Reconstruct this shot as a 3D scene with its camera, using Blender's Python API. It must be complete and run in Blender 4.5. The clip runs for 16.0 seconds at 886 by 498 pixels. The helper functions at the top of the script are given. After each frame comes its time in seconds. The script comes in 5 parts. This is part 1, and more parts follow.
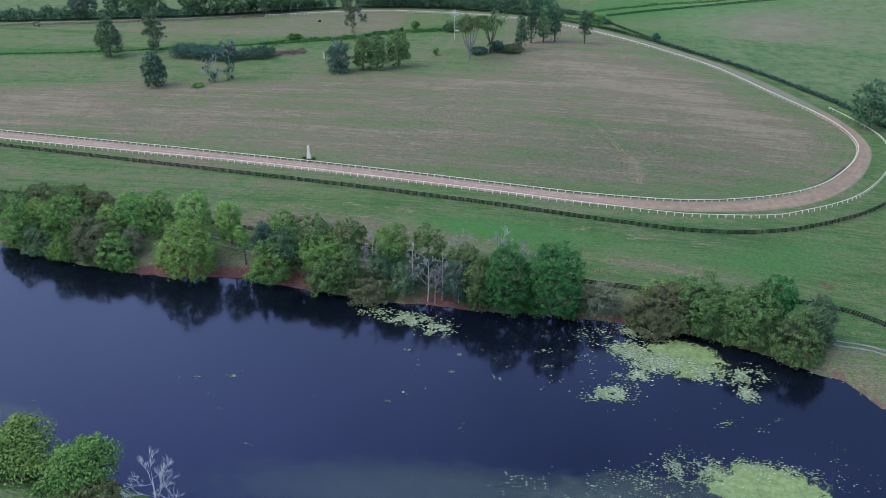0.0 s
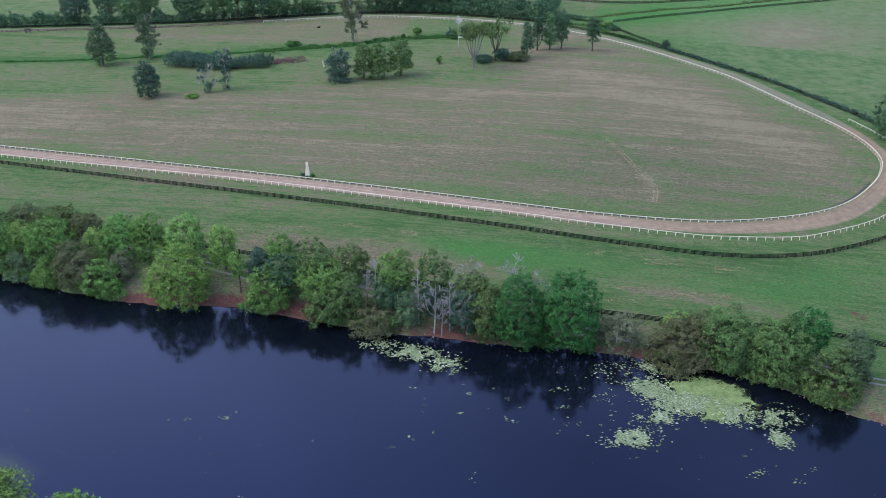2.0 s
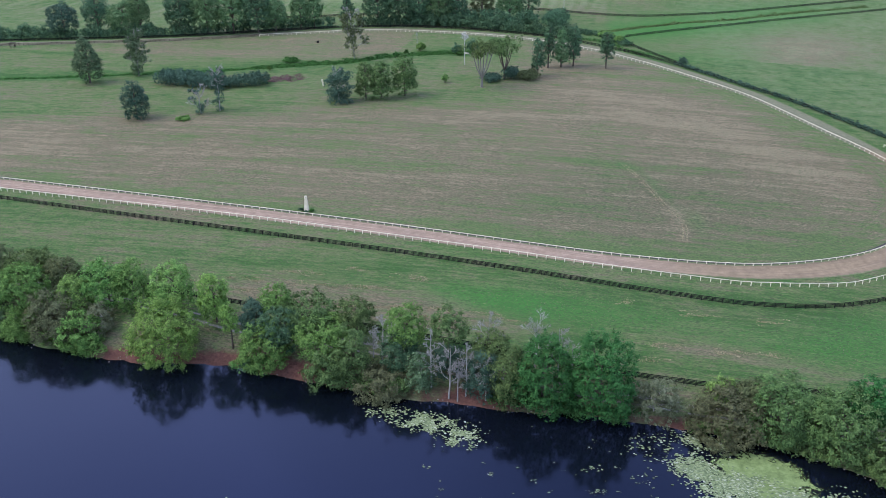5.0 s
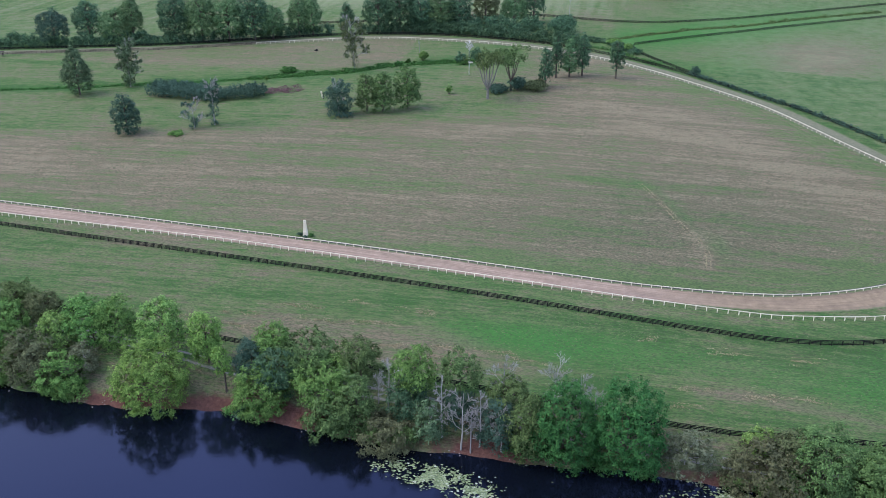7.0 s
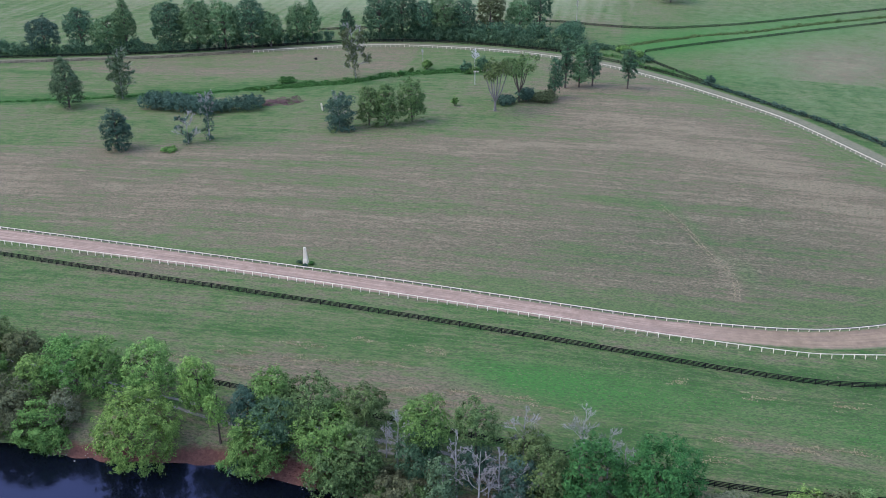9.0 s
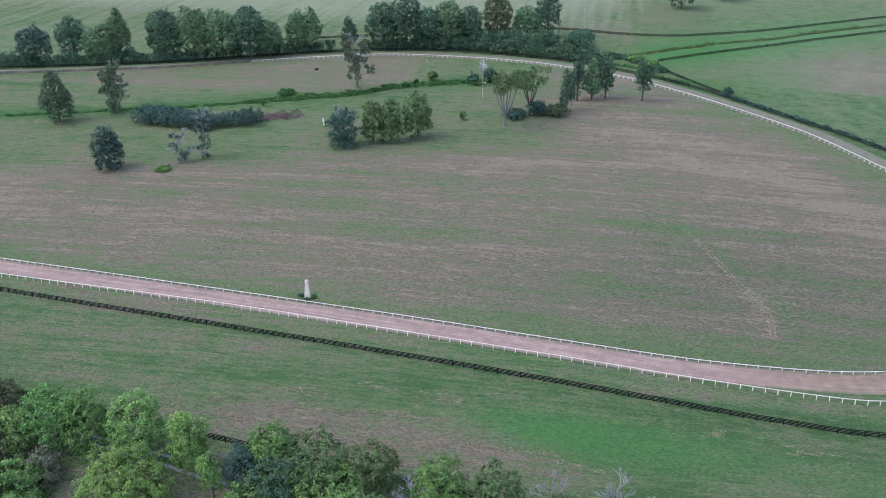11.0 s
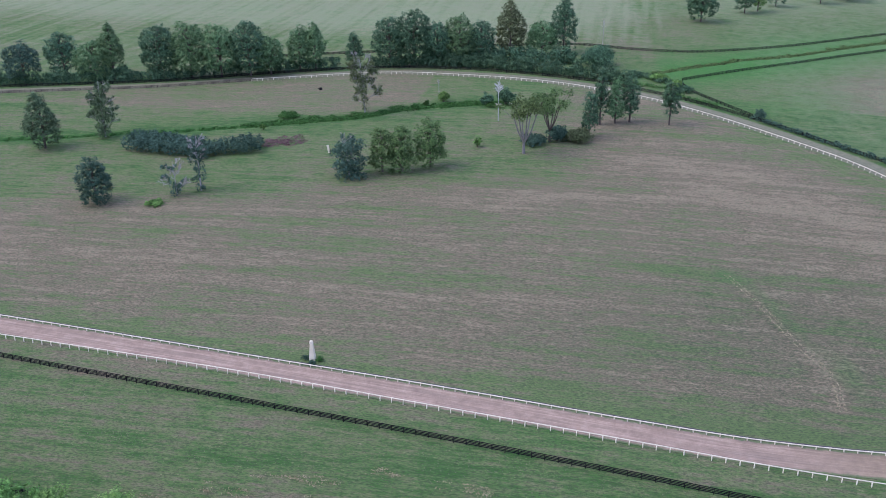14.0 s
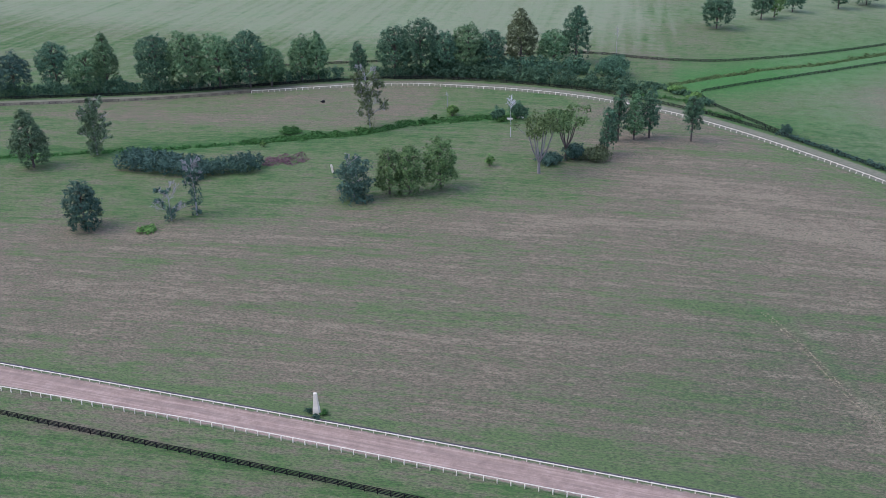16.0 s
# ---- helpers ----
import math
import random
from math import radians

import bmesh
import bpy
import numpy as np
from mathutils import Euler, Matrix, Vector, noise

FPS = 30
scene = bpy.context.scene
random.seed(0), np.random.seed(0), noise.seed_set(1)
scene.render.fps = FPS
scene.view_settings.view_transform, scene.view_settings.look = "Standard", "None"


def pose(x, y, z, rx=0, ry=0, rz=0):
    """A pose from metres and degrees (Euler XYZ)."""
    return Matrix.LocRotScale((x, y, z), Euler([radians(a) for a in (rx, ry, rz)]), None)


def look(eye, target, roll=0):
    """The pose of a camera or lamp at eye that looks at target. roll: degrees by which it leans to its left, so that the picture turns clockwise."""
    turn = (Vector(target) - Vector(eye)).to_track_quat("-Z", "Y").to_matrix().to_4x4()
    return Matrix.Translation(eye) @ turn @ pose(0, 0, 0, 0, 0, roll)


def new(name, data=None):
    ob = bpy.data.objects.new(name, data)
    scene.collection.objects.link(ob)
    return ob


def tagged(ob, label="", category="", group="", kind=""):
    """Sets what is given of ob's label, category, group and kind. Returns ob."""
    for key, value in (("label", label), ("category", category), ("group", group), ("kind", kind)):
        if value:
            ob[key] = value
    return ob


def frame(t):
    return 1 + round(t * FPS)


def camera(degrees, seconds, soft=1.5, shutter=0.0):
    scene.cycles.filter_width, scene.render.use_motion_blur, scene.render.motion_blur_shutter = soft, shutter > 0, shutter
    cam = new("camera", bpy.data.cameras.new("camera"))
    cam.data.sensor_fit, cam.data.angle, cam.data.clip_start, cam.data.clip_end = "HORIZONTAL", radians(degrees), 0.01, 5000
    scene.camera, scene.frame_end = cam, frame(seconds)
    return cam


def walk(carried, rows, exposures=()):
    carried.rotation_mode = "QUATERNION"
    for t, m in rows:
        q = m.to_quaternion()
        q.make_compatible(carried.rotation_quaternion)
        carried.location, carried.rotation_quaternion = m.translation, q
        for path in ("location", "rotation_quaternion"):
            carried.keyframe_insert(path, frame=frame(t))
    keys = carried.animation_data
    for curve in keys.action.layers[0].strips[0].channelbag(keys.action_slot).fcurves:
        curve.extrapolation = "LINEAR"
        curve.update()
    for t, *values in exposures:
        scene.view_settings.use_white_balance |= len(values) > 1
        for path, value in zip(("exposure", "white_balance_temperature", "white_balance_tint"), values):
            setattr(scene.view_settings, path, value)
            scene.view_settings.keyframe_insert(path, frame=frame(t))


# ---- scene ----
# The drone's path: seconds, place, then yaw, pitch and roll in degrees.
cam = camera(51.5, 16.0, 0.8)
PATH = [
    (0.0, 8.84, -38.53, 103.66, 11.679, -26.129, -0.459),
    (0.5, 7.88, -35.04, 103.62, 11.698, -26.177, -0.514),
    (1.0, 6.73, -31.39, 103.58, 11.698, -26.183, -0.534),
    (1.5, 5.45, -27.66, 103.55, 11.683, -26.160, -0.529),
    (2.0, 4.05, -23.84, 103.49, 11.658, -26.121, -0.509),
    (2.5, 2.62, -19.97, 103.45, 11.624, -26.070, -0.480),
    (3.0, 1.12, -16.06, 103.40, 11.585, -26.018, -0.446),
    (3.5, -0.35, -12.13, 103.34, 11.545, -25.965, -0.415),
    (4.0, -1.85, -8.18, 103.28, 11.502, -25.919, -0.389),
    (6.5, -9.15, 11.89, 103.02, 11.320, -25.816, -0.383),
    (7.0, -10.59, 15.95, 102.99, 11.295, -25.819, -0.408),
    (7.5, -12.04, 20.03, 102.95, 11.274, -25.824, -0.438),
    (8.0, -13.50, 24.13, 102.94, 11.256, -25.831, -0.475),
    (8.5, -14.97, 28.25, 102.92, 11.243, -25.839, -0.514),
    (9.0, -16.45, 32.39, 102.89, 11.235, -25.841, -0.554),
    (11.5, -24.11, 53.20, 102.61, 11.233, -25.736, -0.704),
    (12.0, -25.68, 57.39, 102.49, 11.239, -25.685, -0.717),
    (12.5, -27.25, 61.58, 102.36, 11.248, -25.627, -0.725),
    (13.0, -28.84, 65.79, 102.21, 11.258, -25.564, -0.728),
    (13.5, -30.41, 70.05, 102.08, 11.272, -25.501, -0.728),
    (14.0, -32.00, 74.34, 101.93, 11.288, -25.443, -0.730),
    (14.5, -33.58, 78.71, 101.82, 11.307, -25.397, -0.737),
    (15.0, -35.18, 83.18, 101.76, 11.330, -25.374, -0.754),
    (15.5, -36.80, 87.81, 101.79, 11.361, -25.383, -0.790),
    (16.0, -38.46, 92.62, 101.94, 11.398, -25.439, -0.851),
]


def aim(x, y, z, yaw, pitch, roll):
    a, b = radians(yaw), radians(pitch)
    eye = Vector((x, y, z))
    return look(eye, eye + Vector((-math.sin(a) * math.cos(b), math.cos(a) * math.cos(b), math.sin(b))), roll)


walk(cam, [(r[0], aim(*r[1:])) for r in PATH], [(0.0, 0.69, 6080, 7), (4.0, 0.86, 6320, 8), (8.0, 0.84, 6170, 10), (12.0, 0.83, 5950, 19), (16.0, 0.67, 5950, 18)])

# ---- light: an overcast late-summer day ----
world = bpy.data.worlds.new("sky")
scene.world = world
world.use_nodes = True
wn = world.node_tree.nodes
sky = wn.new("ShaderNodeTexSky")
sky.sky_type, sky.sun_disc = "NISHITA", False
sky.sun_elevation, sky.sun_rotation = radians(52), radians(255)
sky.air_density, sky.dust_density, sky.ozone_density = 1.0, 2.0, 1.5
wn["Background"].inputs["Strength"].default_value = 0.15
# broken cloud over the whole sky
wc, wm = wn.new("ShaderNodeTexCoord"), wn.new("ShaderNodeMapping")
wm.inputs["Location"].default_value = (1.2, 5.1, 0.3)
cloud = wn.new("ShaderNodeTexNoise")
cloud.inputs["Scale"].default_value, cloud.inputs["Detail"].default_value, cloud.inputs["Roughness"].default_value = 1.5, 5, 0.5
cr = wn.new("ShaderNodeMapRange")
for slot, value in (("From Min", 0.36), ("From Max", 0.68), ("To Min", 0.12), ("To Max", 1.0)):
    cr.inputs[slot].default_value = value
veil = wn.new("ShaderNodeMix")
veil.data_type = "RGBA"
veil.inputs[7].default_value = (5.0, 6.0, 9.6, 1)
for a, b in ((wc.outputs["Generated"], wm.inputs["Vector"]), (wm.outputs["Vector"], cloud.inputs["Vector"]), (cloud.outputs["Fac"], cr.inputs["Value"]),
             (cr.outputs["Result"], veil.inputs[0]), (sky.outputs["Color"], veil.inputs[6]), (veil.outputs[2], wn["Background"].inputs["Color"])):
    world.node_tree.links.new(a, b)
sun = new("sun", bpy.data.lights.new("sun", "SUN"))
sun.data.energy, sun.data.angle, sun.data.color = 1.4, radians(40), (1.0, 0.95, 0.88)
sun.matrix_world = look((0, 0, 300), (0 - 60 * math.sin(radians(255)), -60 * math.cos(radians(255)), 300 - 77))

# ---- materials ----
MATS = {}


class Nodes:
    """A small builder for node materials."""

    def __init__(self, name, rough=0.9, metal=0.0, spec=0.2):
        self.mat = bpy.data.materials.new(name)
        self.mat.use_nodes = True
        self.tree = self.mat.node_tree
        self.bsdf = self.tree.nodes["Principled BSDF"]
        self.bsdf.inputs["Roughness"].default_value = rough
        self.bsdf.inputs["Metallic"].default_value = metal
        self.bsdf.inputs["Specular IOR Level"].default_value = spec
        MATS[name] = self.mat

    def node(self, kind, **values):
        n = self.tree.nodes.new(kind)
        for k, v in values.items():
            if k in n.inputs:
                n.inputs[k].default_value = v
        return n

    def link(self, a, b):
        self.tree.links.new(a, b)

    def coord(self, scale=(1, 1, 1), turn=0.0, kind="Object"):
        c = self.node("ShaderNodeTexCoord")
        m = self.node("ShaderNodeMapping")
        m.inputs["Scale"].default_value = scale
        m.inputs["Rotation"].default_value = (0, 0, radians(turn))
        self.link(c.outputs[kind], m.inputs["Vector"])
        return m.outputs["Vector"]

    def noise(self, scale, detail=4, vector=None, rough=0.55, warp=0.0):
        n = self.node("ShaderNodeTexNoise", Scale=scale, Detail=detail, Roughness=rough, Distortion=warp)
        if vector is not None:
            self.link(vector, n.inputs["Vector"])
        return n.outputs["Fac"]

    def ramp(self, fac, stops):
        r = self.node("ShaderNodeValToRGB")
        while len(r.color_ramp.elements) < len(stops):
            r.color_ramp.elements.new(0.5)
        for e, (p, c) in zip(r.color_ramp.elements, stops):
            e.position, e.color = p, (*c, 1) if len(c) == 3 else c
        self.link(fac, r.inputs["Fac"])
        return r.outputs["Color"]

    def span(self, fac, lo, hi, to_lo=0.0, to_hi=1.0):
        m = self.node("ShaderNodeMapRange")
        for k, v in zip(("From Min", "From Max", "To Min", "To Max"), (lo, hi, to_lo, to_hi)):
            m.inputs[k].default_value = v
        self.link(fac, m.inputs["Value"])
        return m.outputs["Result"]

    def mix(self, fac, a, b, kind="MIX"):
        m = self.node("ShaderNodeMix")
        m.data_type, m.blend_type = "RGBA", kind
        for value, slot in ((fac, 0), (a, 6), (b, 7)):
            if isinstance(value, (int, float)):
                m.inputs[slot].default_value = value
            elif isinstance(value, tuple):
                m.inputs[slot].default_value = (*value, 1)
            else:
                self.link(value, m.inputs[slot])
        return m.outputs[2]

    def math(self, op, a, b):
        m = self.node("ShaderNodeMath")
        m.operation = op
        for value, slot in ((a, 0), (b, 1)):
            if isinstance(value, (int, float)):
                m.inputs[slot].default_value = value
            else:
                self.link(value, m.inputs[slot])
        return m.outputs[0]

    def attr(self, name):
        a = self.node("ShaderNodeAttribute")
        a.attribute_name = name
        return a.outputs["Fac"]

    def bump(self, height, strength, distance):
        b = self.node("ShaderNodeBump", Strength=strength, Distance=distance)
        self.link(height, b.inputs["Height"])
        self.link(b.outputs["Normal"], self.bsdf.inputs["Normal"])

    def paint(self, color):
        self.link(color, self.bsdf.inputs["Base Color"])
        return self.mat


def meadow():
    """Mown pasture: green and dried grass by cover weights, with streaks left by the mower, and bare red soil."""
    n = Nodes("pasture_grass", rough=1.0, spec=0.05)
    v = n.coord()
    streak_v = n.coord(scale=(0.034, 0.44, 0.02), turn=6.3)
    swath_v = n.coord(scale=(0.011, 0.11, 0.02), turn=7.5)
    far_v = n.coord(scale=(0.22, 0.010, 0.02), turn=-21.0)
    broad = n.noise(0.03, 5, v, 0.6)
    mid = n.noise(0.16, 6, v, 0.7)
    fine = n.noise(0.8, 6, n.coord(scale=(0.55, 1.5, 1), turn=5.6), 0.72)
    tuft = n.noise(2.0, 3, n.coord(scale=(0.7, 1.7, 1), turn=5.6), 0.75)
    speck = n.noise(1.7, 2, n.coord(scale=(0.6, 1.5, 1)), 0.8)
    streak = n.noise(1.0, 5, streak_v, 0.65)
    swath = n.noise(1.0, 3, swath_v, 0.5)
    lines = n.noise(1.0, 3, far_v, 0.5)
    comb = n.noise(1.0, 5, n.coord(scale=(0.16, 0.85, 0.1), turn=6.0), 0.75)
    wisp = n.noise(1.0, 5, n.coord(scale=(0.045, 0.55, 0.1), turn=5.0), 0.7)
    dry = n.attr("dry")
    mown = n.attr("mown")

    def add(total, source, weight):
        return n.math("ADD", total, n.math("MULTIPLY", n.math("SUBTRACT", source, 0.5), weight))

    d = add(dry, broad, 0.6)
    d = add(d, mid, 0.8)
    d = add(d, fine, 0.85)
    d = n.math("ADD", d, n.math("MULTIPLY", n.math("SUBTRACT", streak, 0.5), n.math("MULTIPLY", mown, 1.5)))
    d = n.math("ADD", d, n.math("MULTIPLY", n.math("SUBTRACT", swath, 0.5), n.math("MULTIPLY", mown, 1.35)))
    d = n.math("ADD", d, n.math("MULTIPLY", n.math("SUBTRACT", lines, 0.5), n.math("MULTIPLY", n.attr("tilled"), 0.45)))
    d = add(d, comb, 1.5)
    ring = n.node("ShaderNodeCombineXYZ")
    n.link(n.attr("ring"), ring.inputs[0])
    d = n.math("ADD", d, n.math("MULTIPLY", n.math("SUBTRACT", n.noise(0.55, 3, ring.outputs[0], 0.6), 0.5), n.math("MULTIPLY", n.attr("laps"), 1.3)))
    d = n.math("MAXIMUM", d, n.span(mown, 0.5, 0.85, -1.0, 0.31))
    grass = n.ramp(d, [(0.0, (0.052, 0.126, 0.032)), (0.25, (0.100, 0.162, 0.053)), (0.45, (0.154, 0.176, 0.080)),
                       (0.62, (0.184, 0.161, 0.100)), (0.82, (0.213, 0.163, 0.108)), (1.0, (0.270, 0.218, 0.140))])
    grass = n.mix(n.span(add(n.attr("lush"), mid, 0.8), 0.3, 1.05), grass, (0.062, 0.190, 0.040))
    pale = n.span(speck, 0.58, 0.74)
    grass = n.mix(n.math("MULTIPLY", pale, n.math("MULTIPLY", n.span(wisp, 0.42, 0.66), n.span(dry, 0.1, 0.7, 0.85, 0.75))), grass, (0.36, 0.31, 0.18))
    grass = n.mix(n.span(tuft, 0.37, 0.56, 0.72, 0.0), grass, (0.048, 0.062, 0.036))
    clump = n.noise(1.3, 5, n.coord(scale=(0.9, 1.3, 1), turn=-33.0), 0.85)
    grass = n.mix(n.math("MULTIPLY", n.span(clump, 0.56, 0.40), n.span(n.math("ADD", n.attr("rank"), n.math("MULTIPLY", n.math("SUBTRACT", mid, 0.4), 0.9)), 0.0, 1.0, 0.0, 0.6)), grass, (0.040, 0.062, 0.034))
    grass = n.mix(n.span(n.math("ADD", add(n.attr("straw"), mid, 0.9), n.math("MULTIPLY", n.math("SUBTRACT", lines, 0.5), n.math("MULTIPLY", n.attr("tilled"), 1.1))), 0.25, 1.0, 0.0, 0.6), grass, (0.225, 0.262, 0.150))
    soil = n.ramp(n.noise(1.1, 5, v, 0.7), [(0.25, (0.070, 0.034, 0.028)), (0.6, (0.150, 0.074, 0.058)), (0.85, (0.23, 0.150, 0.120))])
    bare = n.span(add(n.attr("bare"), n.noise(0.5, 4, v, 0.7), 1.0), 0.35, 0.75)
    n.paint(n.mix(bare, grass, soil))
    n.bump(n.math("ADD", tuft, n.math("MULTIPLY", fine, 1.5)), 1.0, 0.35)


def dirt():
    """The gallop: raked pinkish dirt with darker wheel lines, grown over with grass on the far side."""
    n = Nodes("track_dirt", rough=1.0, spec=0.05)
    v = n.coord()
    run = n.node("ShaderNodeCombineXYZ")
    n.link(n.math("MULTIPLY", n.attr("across"), 1.6), run.inputs[0])
    n.link(n.math("MULTIPLY", n.attr("along"), 0.035), run.inputs[1])
    rake = n.noise(1.0, 5, run.outputs[0], 0.7)
    c = n.ramp(n.noise(0.45, 6, v, 0.7), [(0.2, (0.185, 0.128, 0.093)), (0.5, (0.290, 0.207, 0.152)), (0.8, (0.380, 0.287, 0.218))])
    c = n.mix(n.span(n.attr("tan"), 0, 1), c, n.ramp(n.noise(0.5, 5, v, 0.7), [(0.25, (0.150, 0.112, 0.070)), (0.6, (0.262, 0.190, 0.122)), (0.85, (0.35, 0.265, 0.180))]))
    c = n.mix(n.span(rake, 0.42, 0.66, 0.0, 0.65), c, (0.155, 0.122, 0.098))
    c = n.mix(n.span(rake, 0.5, 0.3, 0.0, 0.4), c, n.mix(n.attr("tan"), (0.42, 0.325, 0.252), (0.275, 0.232, 0.168)))
    c = n.mix(n.span(n.noise(2.2, 4, v, 0.8), 0.5, 0.8, 0.0, 0.5), c, (0.13, 0.095, 0.075))
    turf = n.ramp(n.noise(0.8, 5, v, 0.7), [(0.3, (0.115, 0.118, 0.074)), (0.6, (0.170, 0.162, 0.108)), (0.8, (0.22, 0.205, 0.145))])
    c = n.mix(n.span(n.math("ADD", n.attr("turf"), n.math("MULTIPLY", n.math("SUBTRACT", n.noise(0.25, 5, v, 0.7), 0.5), 0.8)), 0.25, 0.75), c, turf)
    edge = n.span(n.math("ADD", n.attr("edge"), n.math("MULTIPLY", n.math("SUBTRACT", n.noise(0.7, 6, v, 0.75), 0.5), 1.5)), 0.45, 0.8)
    n.paint(n.mix(edge, c, n.mix(n.noise(0.5, 4, v, 0.7), (0.075, 0.125, 0.050), (0.150, 0.150, 0.085))))
    n.bump(n.noise(2.5, 4, v), 0.8, 0.15)


def gravel():
    n = Nodes("track_gravel", rough=0.95, spec=0.1)
    v = n.coord()
    c = n.ramp(n.noise(1.8, 5, v, 0.8), [(0.3, (0.12, 0.118, 0.09)), (0.55, (0.21, 0.20, 0.175)), (0.8, (0.31, 0.30, 0.28))])
    edge = n.span(n.math("ADD", n.attr("edge"), n.math("MULTIPLY", n.math("SUBTRACT", n.noise(0.5, 5, v, 0.75), 0.5), 2.2)), 0.3, 0.7)
    n.paint(n.mix(edge, c, (0.095, 0.125, 0.06)))
    n.bump(n.noise(7, 3, v), 0.6, 0.05)


def verge():
    """Dark strip along the running rail, breaking up into grass colour at its edges."""
    n = Nodes("verge_strip", rough=1.0, spec=0.05)
    v = n.coord()
    c = n.ramp(n.noise(1.2, 5, v, 0.8), [(0.3, (0.040, 0.038, 0.036)), (0.6, (0.085, 0.076, 0.072)), (0.85, (0.15, 0.13, 0.115))])
    edge = n.span(n.math("ADD", n.attr("edge"), n.math("MULTIPLY", n.math("SUBTRACT", n.noise(0.4, 5, v, 0.8), 0.5), 2.6)), 0.3, 0.8)
    n.paint(n.mix(edge, c, n.mix(n.noise(0.5, 4, v, 0.7), (0.075, 0.115, 0.050), (0.150, 0.145, 0.085))))
    n.bump(n.noise(5, 3, v), 0.7, 0.08)


def water():
    n = Nodes("pond_water", rough=0.10, spec=0.8)
    n.bsdf.inputs["IOR"].default_value = 1.33
    n.bsdf.inputs["Specular Tint"].default_value = (0.25, 0.35, 1.0, 1)
    v = n.coord()
    murk = n.noise(0.02, 4, v, 0.55, 0.6)
    n.paint(n.ramp(murk, [(0.3, (0.0022, 0.0034, 0.006)), (0.7, (0.0035, 0.005, 0.010))]))
    n.bump(n.noise(0.9, 3, n.coord(scale=(1, 1.6, 1))), 0.07, 0.12)


def leaves(name, dark, mid, light, hue=0.03):
    """Foliage: each leaf cluster has its own tone, lit tufts and shaded gaps are painted in, some light passes through.
    """
    n = Nodes(name, rough=0.8, spec=0.1)
    geo = n.node("ShaderNodeNewGeometry")
    obj = n.node("ShaderNodeObjectInfo")
    blend = lambda a, b, k: tuple(x + (y - x) * k for x, y in zip(a, b))
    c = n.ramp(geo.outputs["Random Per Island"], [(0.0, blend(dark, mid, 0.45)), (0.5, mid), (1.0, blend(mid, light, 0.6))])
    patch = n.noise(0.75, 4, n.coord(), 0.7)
    # lit clumps and the shade in gaps between them, put into the colour by noise
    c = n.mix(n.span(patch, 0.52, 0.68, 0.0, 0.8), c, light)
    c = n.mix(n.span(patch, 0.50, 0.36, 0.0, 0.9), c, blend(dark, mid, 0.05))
    hs = n.node("ShaderNodeHueSaturation")
    n.link(n.span(obj.outputs["Random"], 0, 1, 0.5 - hue / 2, 0.5 + hue / 3), hs.inputs["Hue"])
    n.link(n.span(obj.outputs["Random"], 0, 1, 0.88, 1.12), hs.inputs["Value"])
    n.link(c, hs.inputs["Color"])
    n.paint(hs.outputs["Color"])
    out = n.tree.nodes["Material Output"]
    tr = n.node("ShaderNodeBsdfTranslucent")
    n.link(hs.outputs["Color"], tr.inputs["Color"])
    m = n.node("ShaderNodeMixShader", Fac=0.14)
    n.link(n.bsdf.outputs[0], m.inputs[1])
    n.link(tr.outputs[0], m.inputs[2])
    n.link(m.outputs[0], out.inputs["Surface"])


def bark(name, dark, light):
    n = Nodes(name, rough=0.95, spec=0.1)
    v = n.coord(scale=(3, 3, 0.8))
    n.paint(n.ramp(n.noise(2.0, 5, v, 0.7), [(0.3, dark), (0.7, light)]))
    n.bump(n.noise(4.0, 4, v), 0.6, 0.05)


def coated(name, base, worn, rough=0.5, spec=0.3):
    """Painted boards and rails, weathered in patches."""
    n = Nodes(name, rough=rough, spec=spec)
    v = n.coord(kind="Object")
    c = n.ramp(n.noise(0.9, 5, v, 0.7), [(0.35, base), (0.75, worn)])
    obj = n.node("ShaderNodeObjectInfo")
    c = n.mix(n.span(obj.outputs["Random"], 0, 1, 0.0, 0.35), c, worn)
    n.paint(c)
    n.bump(n.noise(9, 3, v), 0.25, 0.01)


def pads():
    n = Nodes("lily_pads", rough=0.6, spec=0.3)
    geo = n.node("ShaderNodeNewGeometry")
    c = n.ramp(geo.outputs["Random Per Island"], [(0.0, (0.060, 0.085, 0.040)), (0.5, (0.150, 0.190, 0.085)), (0.85, (0.24, 0.275, 0.145)), (1.0, (0.38, 0.39, 0.32))])
    n.paint(c)


def algae(name, cover, colors):
    """Floating duckweed or a film of algae, thinning out towards its edge."""
    n = Nodes(name, rough=0.8, spec=0.15)
    v = n.coord()
    n.paint(n.ramp(n.noise(0.8, 5, v, 0.7), [(0.25, colors[0]), (0.55, colors[1]), (0.8, colors[2])]))
    a = n.math("ADD", n.attr("dense"), n.math("MULTIPLY", n.math("SUBTRACT", n.noise(0.35, 6, v, 0.75, 0.4), 0.5), 1.3))
    a = n.span(a, cover[0], cover[1], 0.0, cover[2])
    n.link(a, n.bsdf.inputs["Alpha"])


